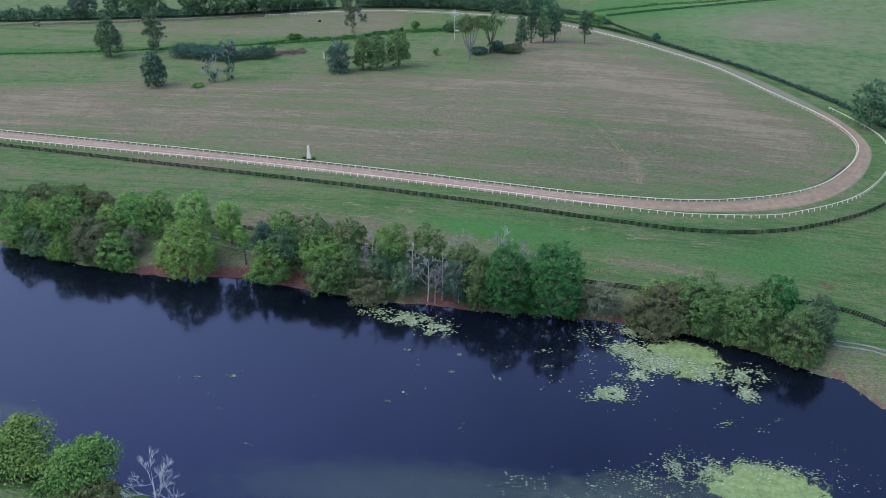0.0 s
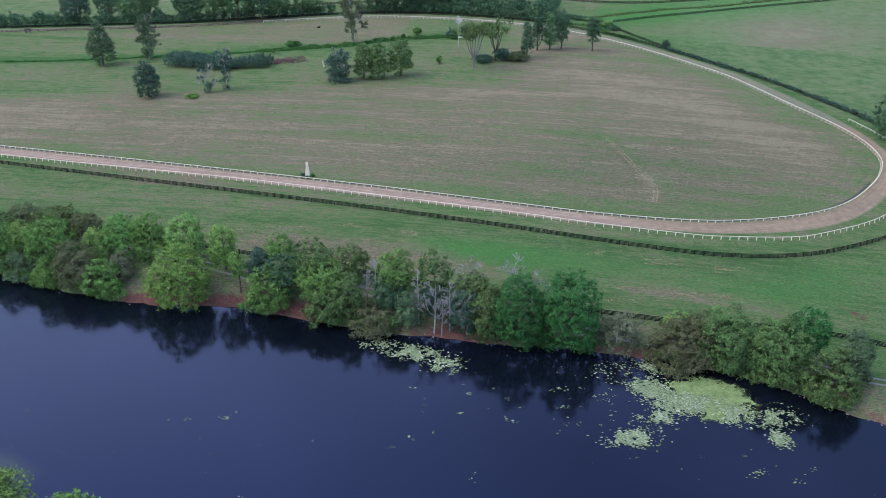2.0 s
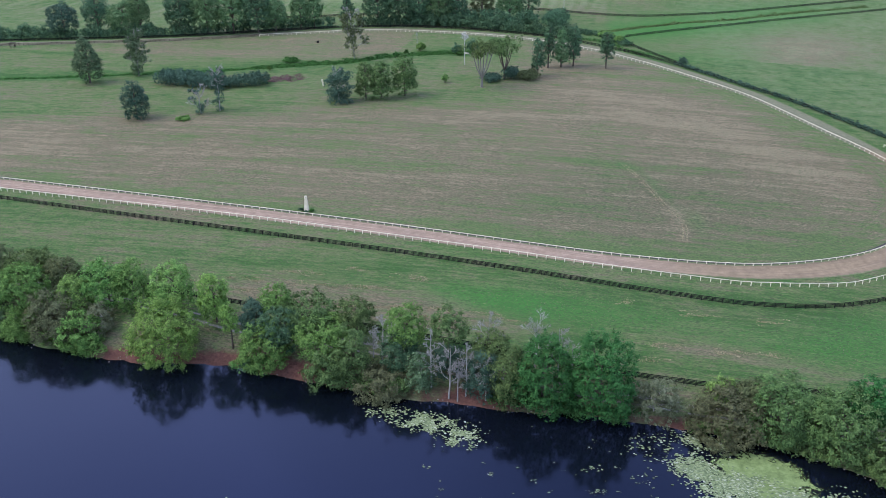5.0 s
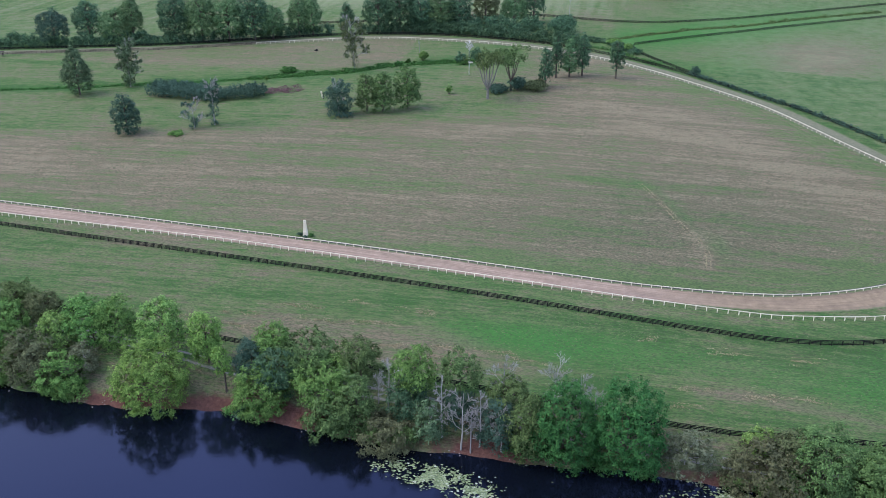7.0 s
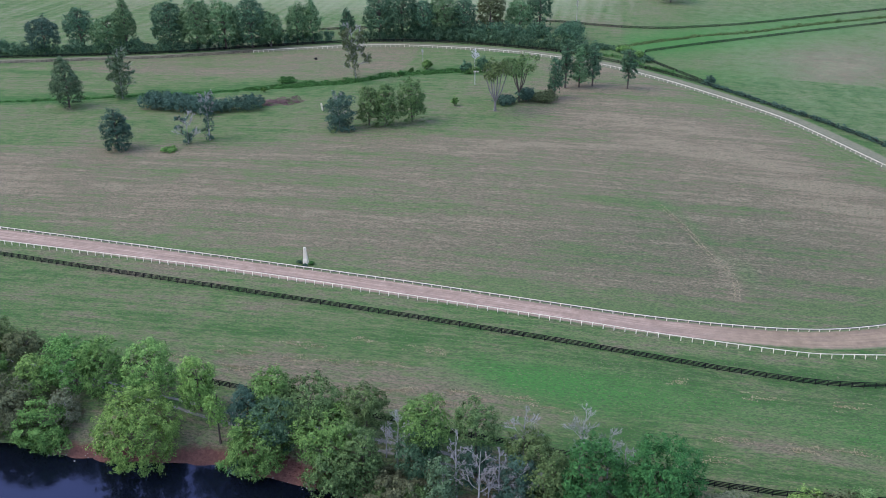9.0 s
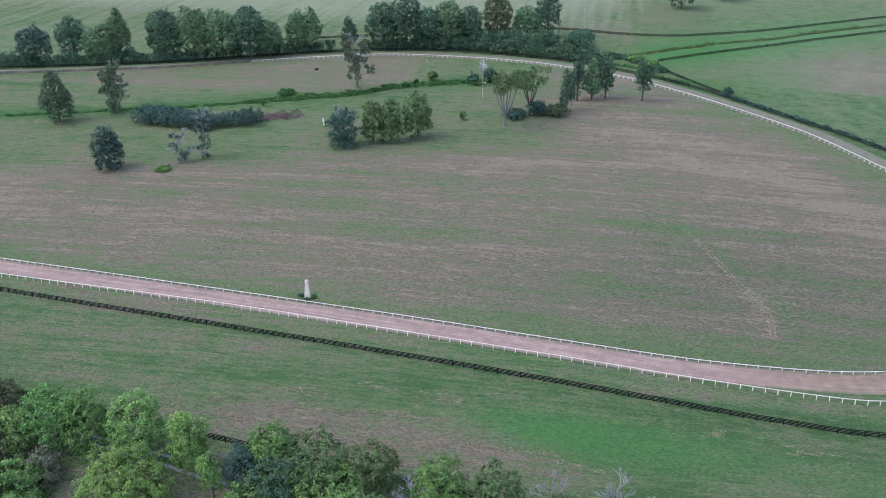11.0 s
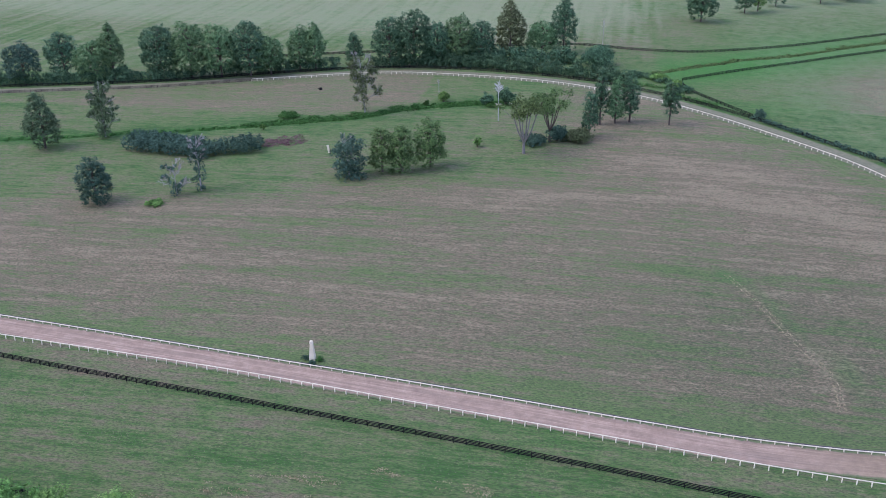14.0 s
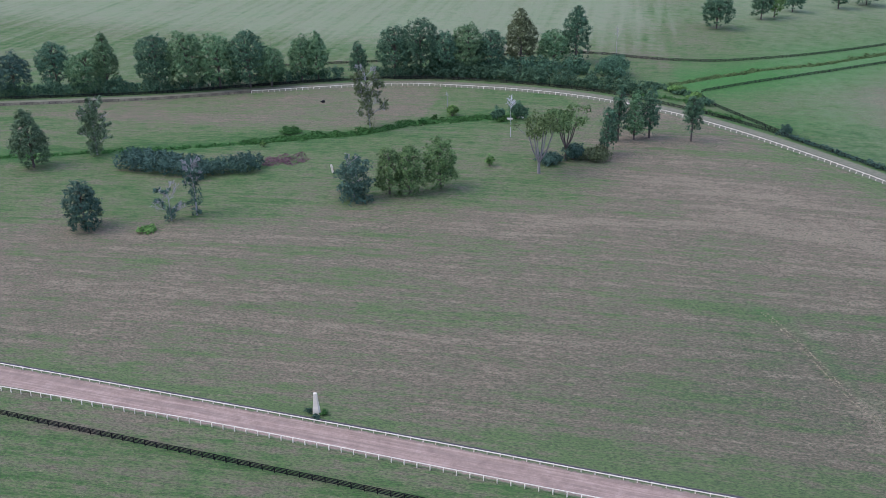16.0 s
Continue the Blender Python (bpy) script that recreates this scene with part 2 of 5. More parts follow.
meadow()
dirt()
gravel()
verge()
water()
pads()
algae("duckweed", (0.38, 0.52, 1.0), ((0.085, 0.115, 0.045), (0.165, 0.22, 0.082), (0.235, 0.285, 0.13)))
algae("algae_film", (0.15, 0.75, 0.15), ((0.10, 0.14, 0.10), (0.16, 0.21, 0.15), (0.22, 0.27, 0.20)))
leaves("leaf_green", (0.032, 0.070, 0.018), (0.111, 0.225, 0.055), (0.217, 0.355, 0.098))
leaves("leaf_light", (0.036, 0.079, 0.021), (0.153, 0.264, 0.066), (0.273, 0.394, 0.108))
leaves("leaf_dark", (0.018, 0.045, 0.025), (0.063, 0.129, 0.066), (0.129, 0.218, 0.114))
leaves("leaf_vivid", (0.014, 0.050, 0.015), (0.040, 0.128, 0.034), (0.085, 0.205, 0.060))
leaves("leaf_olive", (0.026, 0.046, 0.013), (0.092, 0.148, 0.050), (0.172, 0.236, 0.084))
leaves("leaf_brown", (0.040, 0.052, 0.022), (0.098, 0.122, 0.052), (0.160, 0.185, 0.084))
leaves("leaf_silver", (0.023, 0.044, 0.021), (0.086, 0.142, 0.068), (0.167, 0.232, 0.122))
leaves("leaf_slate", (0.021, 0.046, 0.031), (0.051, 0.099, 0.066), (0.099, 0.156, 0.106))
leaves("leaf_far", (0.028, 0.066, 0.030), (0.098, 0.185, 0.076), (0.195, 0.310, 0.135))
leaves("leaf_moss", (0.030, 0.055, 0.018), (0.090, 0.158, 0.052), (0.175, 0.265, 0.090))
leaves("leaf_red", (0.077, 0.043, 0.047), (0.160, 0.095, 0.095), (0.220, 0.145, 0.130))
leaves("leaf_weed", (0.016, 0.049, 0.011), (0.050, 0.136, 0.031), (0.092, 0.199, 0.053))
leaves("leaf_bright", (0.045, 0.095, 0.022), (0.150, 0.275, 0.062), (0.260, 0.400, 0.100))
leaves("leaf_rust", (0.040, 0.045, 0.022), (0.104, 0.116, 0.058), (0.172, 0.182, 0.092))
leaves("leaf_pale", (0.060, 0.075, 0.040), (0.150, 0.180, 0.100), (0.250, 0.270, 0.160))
bark("bark_brown", (0.050, 0.040, 0.032), (0.14, 0.115, 0.095))
bark("bark_grey", (0.20, 0.19, 0.175), (0.42, 0.40, 0.37))
leaves("grass_tuft", (0.062, 0.092, 0.042), (0.115, 0.145, 0.070), (0.200, 0.195, 0.115))
leaves("straw_tuft", (0.17, 0.145, 0.08), (0.29, 0.245, 0.14), (0.42, 0.355, 0.22), 0.0)
bark("bark_ash", (0.11, 0.10, 0.088), (0.25, 0.235, 0.205))
bark("bark_pale", (0.34, 0.33, 0.32), (0.62, 0.60, 0.59))
bark("stone", (0.11, 0.095, 0.08), (0.32, 0.29, 0.26))
coated("white_paint", (0.72, 0.65, 0.49), (0.56, 0.49, 0.35))
coated("black_paint", (0.005, 0.005, 0.006), (0.018, 0.017, 0.017), 0.85, 0.08)
coated("brown_timber", (0.028, 0.020, 0.020), (0.060, 0.044, 0.042), 0.85, 0.1)
coated("grey_metal", (0.10, 0.11, 0.12), (0.22, 0.23, 0.24), 0.5)

# ---- terrain ----
WATER = -9.26
SHORE = [(-434, 187.2), (-312.6, 183.3), (-211.1, 174.1), (-162.3, 166.5), (-140.8, 161.2), (-117.4, 157.5), (-105.3, 157.3), (-88.2, 159.6), (-67.9, 157.5),
         (-52.6, 155.1), (-25.4, 155), (1.9, 155.9), (22.2, 153.5), (37.5, 150.4), (46.8, 146), (53.1, 142), (59.8, 139), (65.7, 131.1),
         (78.5, 117.2), (99.8, 94.7), (118.3, 48.6), (101.9, -29.6), (3.2, -76), (-29.7, 18.5), (-46, 61.8), (-66.9, 76.4), (-95.5, 82.2), (-136.1, 86.1), (-268.1, 99.9), (-430.8, 123.6)]


def smooth_line(points, step, closed=False):
    """A rounded line through control points, as evenly spaced places."""
    p = np.array(points, float)
    n = len(p)
    out = []
    for i in range(n if closed else n - 1):
        if closed:
            a, b, c, d = p[(i - 1) % n], p[i], p[(i + 1) % n], p[(i + 2) % n]
        else:
            a, b, c, d = p[max(i - 1, 0)], p[i], p[i + 1], p[min(i + 2, n - 1)]
        for s in np.linspace(0, 1, 24, endpoint=False):
            out.append(0.5 * (2 * b + (c - a) * s + (2 * a - 5 * b + 4 * c - d) * s * s + (3 * b - a - 3 * c + d) * s ** 3))
    out.append(p[0] if closed else p[-1])
    out = np.array(out)
    run = np.concatenate([[0], np.cumsum(np.linalg.norm(np.diff(out, axis=0), axis=1))])
    count = max(2, int(round(run[-1] / step)) + 1)
    at = np.linspace(0, run[-1], count)
    return np.stack([np.interp(at, run, out[:, k]) for k in range(out.shape[1])], 1)


def inside(poly, x, y):
    hit = np.zeros(x.shape, bool)
    for (x0, y0), (x1, y1) in zip(poly[:-1], poly[1:]):
        if y0 != y1:
            cross = ((y0 > y) != (y1 > y)) & (x < (x1 - x0) * (y - y0) / (y1 - y0) + x0)
            hit ^= cross
    return hit


def distance(line, x, y):
    best = np.full(x.shape, 1e9)
    for (x0, y0), (x1, y1) in zip(line[:-1], line[1:]):
        dx, dy = x1 - x0, y1 - y0
        s = np.clip(((x - x0) * dx + (y - y0) * dy) / (dx * dx + dy * dy + 1e-9), 0, 1)
        best = np.minimum(best, (x - x0 - s * dx) ** 2 + (y - y0 - s * dy) ** 2)
    return np.sqrt(best)


def ease(a, b, v):
    s = np.clip((v - a) / (b - a), 0, 1)
    return s * s * (3 - 2 * s)


rng = np.random.RandomState(5)
shore_line = smooth_line(SHORE, 3.0, True)
shore_line[1:-1] += rng.normal(0, 0.45, (len(shore_line) - 2, 2))
DITCH = smooth_line([(-321, 354), (-254.5, 366.5), (-216.5, 377.6), (-190.8, 383.7), (-150.9, 398.1), (-129.7, 406.8), (-113.4, 420.6), (-94.9, 426.8), (-80.2, 431.5)], 6)
CREEK = smooth_line([(-26.1, 481.7), (-17.2, 491.1), (0.4, 507.7), (13.4, 518.1), (24.3, 528.4), (49, 544.1), (88.9, 580.1), (150, 628.9)], 6)


def plan(x, y):
    """Coordinates along and across the home straight, in which relief and ground cover are laid out."""
    return 0.9901 * x + 0.0489 * y + 0.25, 0.0489 * x + 0.7575 * y + -1.24


def lay(x, y):
    """Height of the land before the pond is cut."""
    x, y = plan(x, y)
    u, v = 2.2 * np.tanh(x / 220), 2.2 * np.tanh((y - 200) / 220)
    return 1.108 * (-2.93 - 1.94 * u + 0.4 * v - 1.98 * u * u + 0.72 * u * v - 1.02 * v * v)


def ground_height(x, y):
    x, y = np.atleast_1d(np.asarray(x, float)), np.atleast_1d(np.asarray(y, float))
    z = lay(x, y)
    near = (y < 200) & (np.abs(x) < 520)
    if near.any():
        xs, ys = x[near], y[near]
        d = distance(shore_line, xs, ys) * np.where(inside(shore_line, xs, ys), -1, 1)
        bank = WATER + np.where(d < 0, np.maximum(0.45 * d, -2.5), 1.1 * ease(0, 2.0, d))
        k = ease(0.5, 13.0, d)
        z[near] = bank * (1 - k) + np.maximum(z[near], WATER + 1.5) * k
    for line, deep in ((DITCH, 0.6), (CREEK, 0.9)):
        lo, hi = line.min(0) - 8, line.max(0) + 8
        box = (x > lo[0]) & (x < hi[0]) & (y > lo[1]) & (y < hi[1])
        if box.any():
            z[box] -= deep * (1 - ease(0.4, 3.5, distance(line, x[box], y[box])))
    return z


def gz(x, y):
    return float(ground_height(x, y)[0])


# ---- building helpers ----
def mesh_of(name, verts, faces, material, smooth=False, attrs=None):
    me = bpy.data.meshes.new(name)
    verts, faces = np.asarray(verts, np.float32), np.asarray(faces, np.int32)
    me.vertices.add(len(verts))
    me.vertices.foreach_set("co", verts.ravel())
    k = faces.shape[1]
    me.loops.add(faces.size)
    me.loops.foreach_set("vertex_index", faces.ravel())
    me.polygons.add(len(faces))
    me.polygons.foreach_set("loop_start", np.arange(0, faces.size, k, dtype=np.int32))
    me.polygons.foreach_set("use_smooth", np.full(len(faces), smooth))
    for key, values in (attrs or {}).items():
        me.attributes.new(key, "FLOAT", "POINT").data.foreach_set("value", np.asarray(values, np.float32))
    me.update(calc_edges=True)
    me.validate()
    me.materials.append(MATS[material])
    return me


def part(name, me, parent, label=""):
    ob = new(name, me)
    ob.parent = parent
    return tagged(ob, label)


def holder(name, place, label, category, group="", kind=""):
    ob = new(name)
    ob.matrix_basis = place
    return tagged(ob, label, category, group, kind)


def grid_faces(nu, nv):
    i = np.arange(nu * nv).reshape(nv, nu)
    return np.stack([i[:-1, :-1], i[:-1, 1:], i[1:, 1:], i[1:, :-1]], -1).reshape(-1, 4)


def ribbon(line, left, right, lift, rows=5, offset=0.0):
    """A strip that lies on the ground along a line; returns verts, faces and how near its edge each vertex lies."""
    d = np.gradient(line, axis=0)
    d /= np.linalg.norm(d, axis=1)[:, None]
    side = np.stack([-d[:, 1], d[:, 0]], 1)
    left, right = np.broadcast_to(left, len(line)), np.broadcast_to(right, len(line))
    verts, edge = [], []
    for k in np.linspace(0, 1, rows):
        p = line + side * ((left * (1 - k) + right * k) + offset)[:, None]
        verts.append(np.column_stack([p, ground_height(p[:, 0], p[:, 1]) + lift]))
        edge.append(np.full(len(line), abs(2 * k - 1) ** 2))
    return np.concatenate(verts), grid_faces(len(line), rows), np.concatenate(edge)


def bar(line, z, wide, tall, side=0.0, jitter=None):
    """A rail of rectangular section along a line of places, z above the ground."""
    d = np.gradient(line, axis=0)
    d /= np.linalg.norm(d, axis=1)[:, None]
    n = np.stack([-d[:, 1], d[:, 0]], 1)
    g = ground_height(line[:, 0], line[:, 1]) + z + (0 if jitter is None else jitter)
    rings = []
    for a, b in ((-wide / 2, -tall / 2), (wide / 2, -tall / 2), (wide / 2, tall / 2), (-wide / 2, tall / 2)):
        p = line + n * (side + a)
        rings.append(np.column_stack([p, g + b]))
    v = np.stack(rings, 1).reshape(-1, 3)
    m = len(line)
    f = [(4 * i + k, 4 * i + (k + 1) % 4, 4 * i + 4 + (k + 1) % 4, 4 * i + 4 + k) for i in range(m - 1) for k in range(4)]
    f += [(3, 2, 1, 0), (4 * m - 4, 4 * m - 3, 4 * m - 2, 4 * m - 1)]
    return v, f


def tubes(segments, sides=5):
    """Tapered limbs: each segment is a list of (place, radius)."""
    verts, faces = [], []
    for seg in segments:
        base = len(verts)
        pts = [Vector(p) for p, _ in seg]
        for i, (p, r) in enumerate(seg):
            d = (pts[min(i + 1, len(pts) - 1)] - pts[max(i - 1, 0)]).normalized()
            a = d.orthogonal().normalized()
            b = d.cross(a)
            for k in range(sides):
                w = 2 * math.pi * k / sides
                q = pts[i] + (a * math.cos(w) + b * math.sin(w)) * r
                verts.append((q.x, q.y, q.z))
        for i in range(len(seg) - 1):
            for k in range(sides):
                faces.append((base + i * sides + k, base + i * sides + (k + 1) % sides, base + (i + 1) * sides + (k + 1) % sides, base + (i + 1) * sides + k))
    return verts, faces


def box_mesh(name, sx, sy, z0, z1, material, bevel=0.0, top=1.0):
    bm = bmesh.new()
    bmesh.ops.create_cube(bm, size=1)
    for v in bm.verts:
        k = top if v.co.z > 0 else 1.0
        v.co = Vector((v.co.x * sx * k, v.co.y * sy * k, z1 if v.co.z > 0 else z0))
    if bevel:
        bmesh.ops.bevel(bm, geom=bm.edges[:], offset=bevel, segments=1, affect="EDGES")
    me = bpy.data.meshes.new(name)
    bm.to_mesh(me)
    bm.free()
    me.materials.append(MATS[material])
    return me


# ---- lines of the place ----
INNER = [(-275.4, 251.9), (-185.9, 240.6), (-113.6, 231.3), (-66.9, 225.8), (-24.9, 221.3), (0.8, 219.8), (25.8, 221.5), (42.8, 226.6), (60.3, 236.3), (72.2, 248),
         (81.2, 262.8), (87, 276.2), (89.9, 289.9), (88.1, 305.8), (81.5, 322.4), (67.9, 345.1), (48.7, 377.8), (35.6, 393.8), (13.8, 416.3), (-3, 431.7),
         (-21.8, 446.3), (-51.6, 461.2), (-80.4, 469.4), (-118.3, 474.7), (-136.2, 474.8), (-153.4, 471.6), (-196.1, 458.9)]
INNER_WEST = [(-196.1, 458.9), (-216.6, 451.1), (-240.2, 443.6), (-265.5, 438.1), (-300.2, 430), (-364.4, 415.2)]
OUTER = [(-270, 244.2), (-180, 232.3), (-111, 224.8), (-65.2, 219.1), (-24.5, 214.8), (0.7, 212.5), (24.6, 211.8), (35.2, 213.1), (50.7, 216.9), (60, 221.8),
         (77.2, 236.2), (88.6, 253.1), (97.1, 273.8), (100.3, 297.6), (95.6, 314.7), (87.2, 332.3)]
BLACK = [(-274.9, 240.4), (-206.1, 230), (-151.4, 221.6), (-105.4, 215.3), (-70.8, 211), (-22.4, 205.4), (10.2, 201.9), (33.2, 201.8), (54.3, 207.9), (74.1, 221.8), (87.3, 235.8), (100, 255), (107.5, 279), (107.9, 300), (103.9, 315)]
HEDGE_FENCE = [(103.9, 315), (94.3, 336.2), (77.8, 360.5), (61.6, 381.8), (42.9, 401.4), (19, 426.5), (-1.1, 443.8), (-20.5, 457.3), (-37.5, 467.2), (-52.3, 473.4),
               (-84.7, 481.9), (-120.3, 486.4), (-155.5, 483), (-197.4, 470.3), (-241.1, 454.3), (-300.1, 441.3), (-365, 425.9)]
BACK_FENCE = [(-7.8, 477.6), (-2.4, 461.4), (4.8, 449.7), (12.5, 438.5), (20.5, 427.5)]
FIELD_FENCE = [(-217.2, 503), (-181, 512.6), (-137.3, 522.2), (-87.4, 537.1), (-54.5, 542.2), (-26.3, 535.5), (-0.3, 535.8), (20.1, 544.3), (52.4, 564.6), (93.4, 599.1), (158.8, 654.5)]
LANE_FENCE = [(-5.6, 479.9), (16.4, 499.4), (48.7, 526.2), (83.9, 556.7), (150.9, 612.6)]
POND_FENCE = [(-222.1, 197.2), (-137.2, 184.3), (-100.9, 178.3), (-59.2, 172), (-23.7, 167.8), (2.2, 165.6), (21.8, 165.7), (41.9, 167.6), (61.8, 166.8), (71.9, 162.2), (88, 151.6), (114.2, 132.7)]
LANE = [(-242.1, 192.1), (-171.8, 181.8), (-130.1, 176.1), (-99.5, 170.3), (-69.1, 166.8), (-28.6, 162.6), (11.9, 159.7), (37.3, 157.4), (59.1, 152), (69.5, 150.5), (88.6, 139.7), (120.1, 116.5)]

inner = smooth_line(INNER, 2.44)
outer = smooth_line(OUTER, 2.44)

# ---- ground: one sheet to the horizon ----
def axis(pieces):
    out = []
    for a, b, step in pieces:
        out.append(np.arange(a, b, step))
    return np.concatenate(out + [[pieces[-1][1]]])


gx = np.concatenate([[-3200, -1800], axis([(-1100, -460, 40), (-460, -270, 6), (-270, 120, 1.7), (120, 260, 6), (260, 1100, 40)]), [1800, 3200]])
gy = np.concatenate([[-3000, -1500], axis([(-800, -100, 40), (-100, 60, 5), (60, 125, 2.6), (125, 180, 1.1), (180, 490, 2.3), (490, 760, 4), (760, 1240, 30)]), [1900, 3400]])
X, Y = np.meshgrid(gx, gy)
wx, wy = X.ravel(), Y.ravel()
zs = ground_height(wx, wy)
xs, ys = plan(wx, wy)
loop = np.concatenate([inner, smooth_line(INNER_WEST, 4), np.array([[-364, 415], [-442, 349], [-275, 253]])])
infield = inside(loop, wx, wy)
d_in = np.where(np.abs(wx) < 480, distance(loop, wx, wy), 300)
d_ditch = distance(DITCH, wx, wy)
d_shore = np.where((np.abs(wx) < 480) & (wy < 265), distance(shore_line, wx, wy), 300)


def blob(cx, cy, rx, ry, turn=0.0):
    a = radians(turn)
    u, v = (xs - cx) * math.cos(a) + (ys - cy) * math.sin(a), -(xs - cx) * math.sin(a) + (ys - cy) * math.cos(a)
    return np.exp(-((u / rx) ** 2 + (v / ry) ** 2))


swale = ease(-2, 22, ys - (238 + 0.24 * (xs + 90))) * ease(-30, -60, xs - 20)
dry = np.where(infield, 0.66 - 0.32 * swale - 0.32 * (1 - ease(2, 14 + 14 * ease(0, 50, xs), d_in)) * ease(330, 280, ys) - 0.25 * (1 - ease(2, 14, d_ditch)), 0.20)
dry = np.where(infield & (ys > 300) & (xs < -90), dry + 0.22, dry)
dry += np.where(infield, 0.22 * blob(85, 215, 14, 22) + 0.32 * blob(20, 262, 50, 22, -25) + 0.22 * blob(62, 236, 22, 16, -30), 0)
dry += np.where(infield, 0.22 * blob(-185, 200, 55, 10, -4), 0)
dry += np.where(~infield & (ys < 170), 0.48 * blob(-55, 133, 36, 6, -3) + 0.14 * blob(-120, 145, 60, 20) + 0.1 * blob(20, 135, 14, 4) + 0.3 * blob(42, 134, 22, 1.2, -2) + 0.25 * blob(25, 143, 22, 0.9, -3)
                + 0.2 * blob(-40, 141, 14, 2) + 0.2 * blob(75, 150, 10, 8), 0)
dry += np.where(~infield & (ys > 340), 0.12 + 0.14 * ease(375, 420, ys + 0.12 * xs) * ease(70, -10, xs) + 0.50 * blob(105, 365, 44, 26, 30), 0)
lush = 1.0 * blob(-18, 141, 24, 6, -3) + 0.45 * blob(12, 144, 28, 5, -3) + 0.75 * blob(68, 150, 30, 10, 25) + 0.25 * blob(40, 140, 40, 12) + 0.6 * np.exp(-(d_ditch / 5) ** 2) + 0.75 * blob(40, 385, 70, 20, 30) + 0.6 * blob(110, 440, 60, 20, 30) + 0.3 * blob(60, 345, 40, 12, 30)
bare = 0.5 * np.where(ys > 60, 1 - ease(1.0, 2.6 + 2.0 * ease(0, -40, xs), d_shore), 0) * (0.65 + 0.35 * np.sin(xs * 0.11)) + 0.8 * blob(69.7, 138.2, 4.5, 1.3, -35)
bare += 0.5 * (blob(65.6, 108.6, 1.2, 0.8) + blob(63.1, 109.8, 1.0, 0.7))
dry += 0.3 * np.exp(-(distance(np.array([[17, 208], [23.5, 197], [26.4, 187], [27.5, 177]]), xs, ys) / 0.8) ** 2) * infield + 0.3 * blob(26.5, 188, 2.5, 3)
lush += 0.9 * blob(12, 217, 6, 4, -50) + 1.1 * blob(21, 205, 2.6, 12, 22) + 0.9 * blob(31, 186, 5, 8) + 0.35 * blob(-3.6, 232, 3, 1.5) + 0.3 * blob(-4, 268, 3, 1.5) + 0.3 * blob(48, 268, 3.5, 2)
bare += 0.42 * np.where(infield & (ys < 240), np.exp(-(d_in / 1.3) ** 2), 0)
bare += 0.9 * np.where(ys > 60, blob(-64, 116, 12, 3) + blob(-20, 116, 10, 2.5) + 0.9 * blob(-98, 113, 8, 2) + blob(-79, 115, 7, 3) + 0.7 * blob(21, 117, 5, 1.5), 0)
dry += np.where(~infield & (ys > 100), 0.30 * (1 - ease(6, 15, d_shore)), 0)
mown = np.where(infield, 0.85 - 0.45 * swale, np.where(ys < 170, 0.5, 0.25))
rank = np.where(infield, 1.0 * blob(30, 198, 42, 26, 10) + 0.35 * blob(-20, 185, 40, 14) , 0.08)
d_black = np.where((ys > 120) & (ys < 190), distance(smooth_line(BLACK, 3), wx, wy), 99)
rank += np.where(~infield & (ys < 175), 0.5 * blob(45, 150, 50, 8) * (d_black > 1.2), 0)
between = ~infield & (ys < 200) & (d_in > 5) & (d_in < 13) & (ys > 140)
dry += np.where(between, 0.16, 0) + np.where(~infield, 0.06 * np.exp(-((d_black - 0.9) / 0.5) ** 2), 0)
dry += np.where(~infield & (ys < 170), 0.14 * blob(17, 138, 14, 7, -10) + 0.08 * blob(40, 135, 20, 4) + 0.16 * blob(-28, 134, 14, 3), 0)
lush += np.where(infield, 0.26 * (blob(10.5, 216, 5, 4, -50) + blob(25, 197, 2.5, 5, 25) + blob(31, 191, 3, 5) + blob(15, 188, 8, 4) + blob(33, 174, 10, 4)), 0)
dry += np.where(infield, 0.22 * (blob(16, 199, 2.6, 1.6) + blob(25, 183.6, 3.2, 2) + blob(31.5, 187, 3, 1.6) + blob(25.5, 177.5, 1.5, 3)), 0)
lush = np.where(infield & (ys < 240), 0.6 * lush, lush)
lush += 0.34 * blob(-165, 253, 32, 8) + 0.3 * blob(-60, 300, 30, 10, 25) + np.where(~infield & (ys > 300) & (xs > 10), 0.30, 0)
dry += np.where(infield, 0.2 * blob(-112, 262, 18, 8) + 0.15 * blob(-185, 238, 16, 8), 0)
laps = np.where(infield, (1 - ease(8, 18, d_in)) * ease(-40, 40, xs), 0)
straw = np.where(~infield, 0.6 * ease(382, 430, ys + 0.12 * xs) * ease(40, -25, xs) + 0.35 * ease(430, 480, ys - 0.5 * xs) + 0.42 * (ys > 215) * ease(20, 70, xs) * ease(8, 16, d_in), 0)
tilled = np.where(~infield & (ys > 380) & (xs < 20), 1.0, 0.0)
ground = new("ground", mesh_of("ground", np.column_stack([wx, wy, zs]), grid_faces(len(gx), len(gy)), "pasture_grass", True,
                               {"dry": dry, "lush": lush, "bare": bare, "mown": mown, "tilled": tilled, "ring": d_in, "laps": laps, "straw": straw, "rank": rank}))
tagged(ground, "mown late-summer pasture, green and dried brown", "ground", kind="structure")

WX, WY = np.meshgrid(np.linspace(-435, 125, 60), np.linspace(-80, 190, 40))
pond = new("water", mesh_of("water", np.column_stack([WX.ravel(), WY.ravel(), np.full(WX.size, WATER)]), grid_faces(60, 40), "pond_water", True))
tagged(pond, "still dark blue pond water mirroring trees and sky", "water", kind="structure")

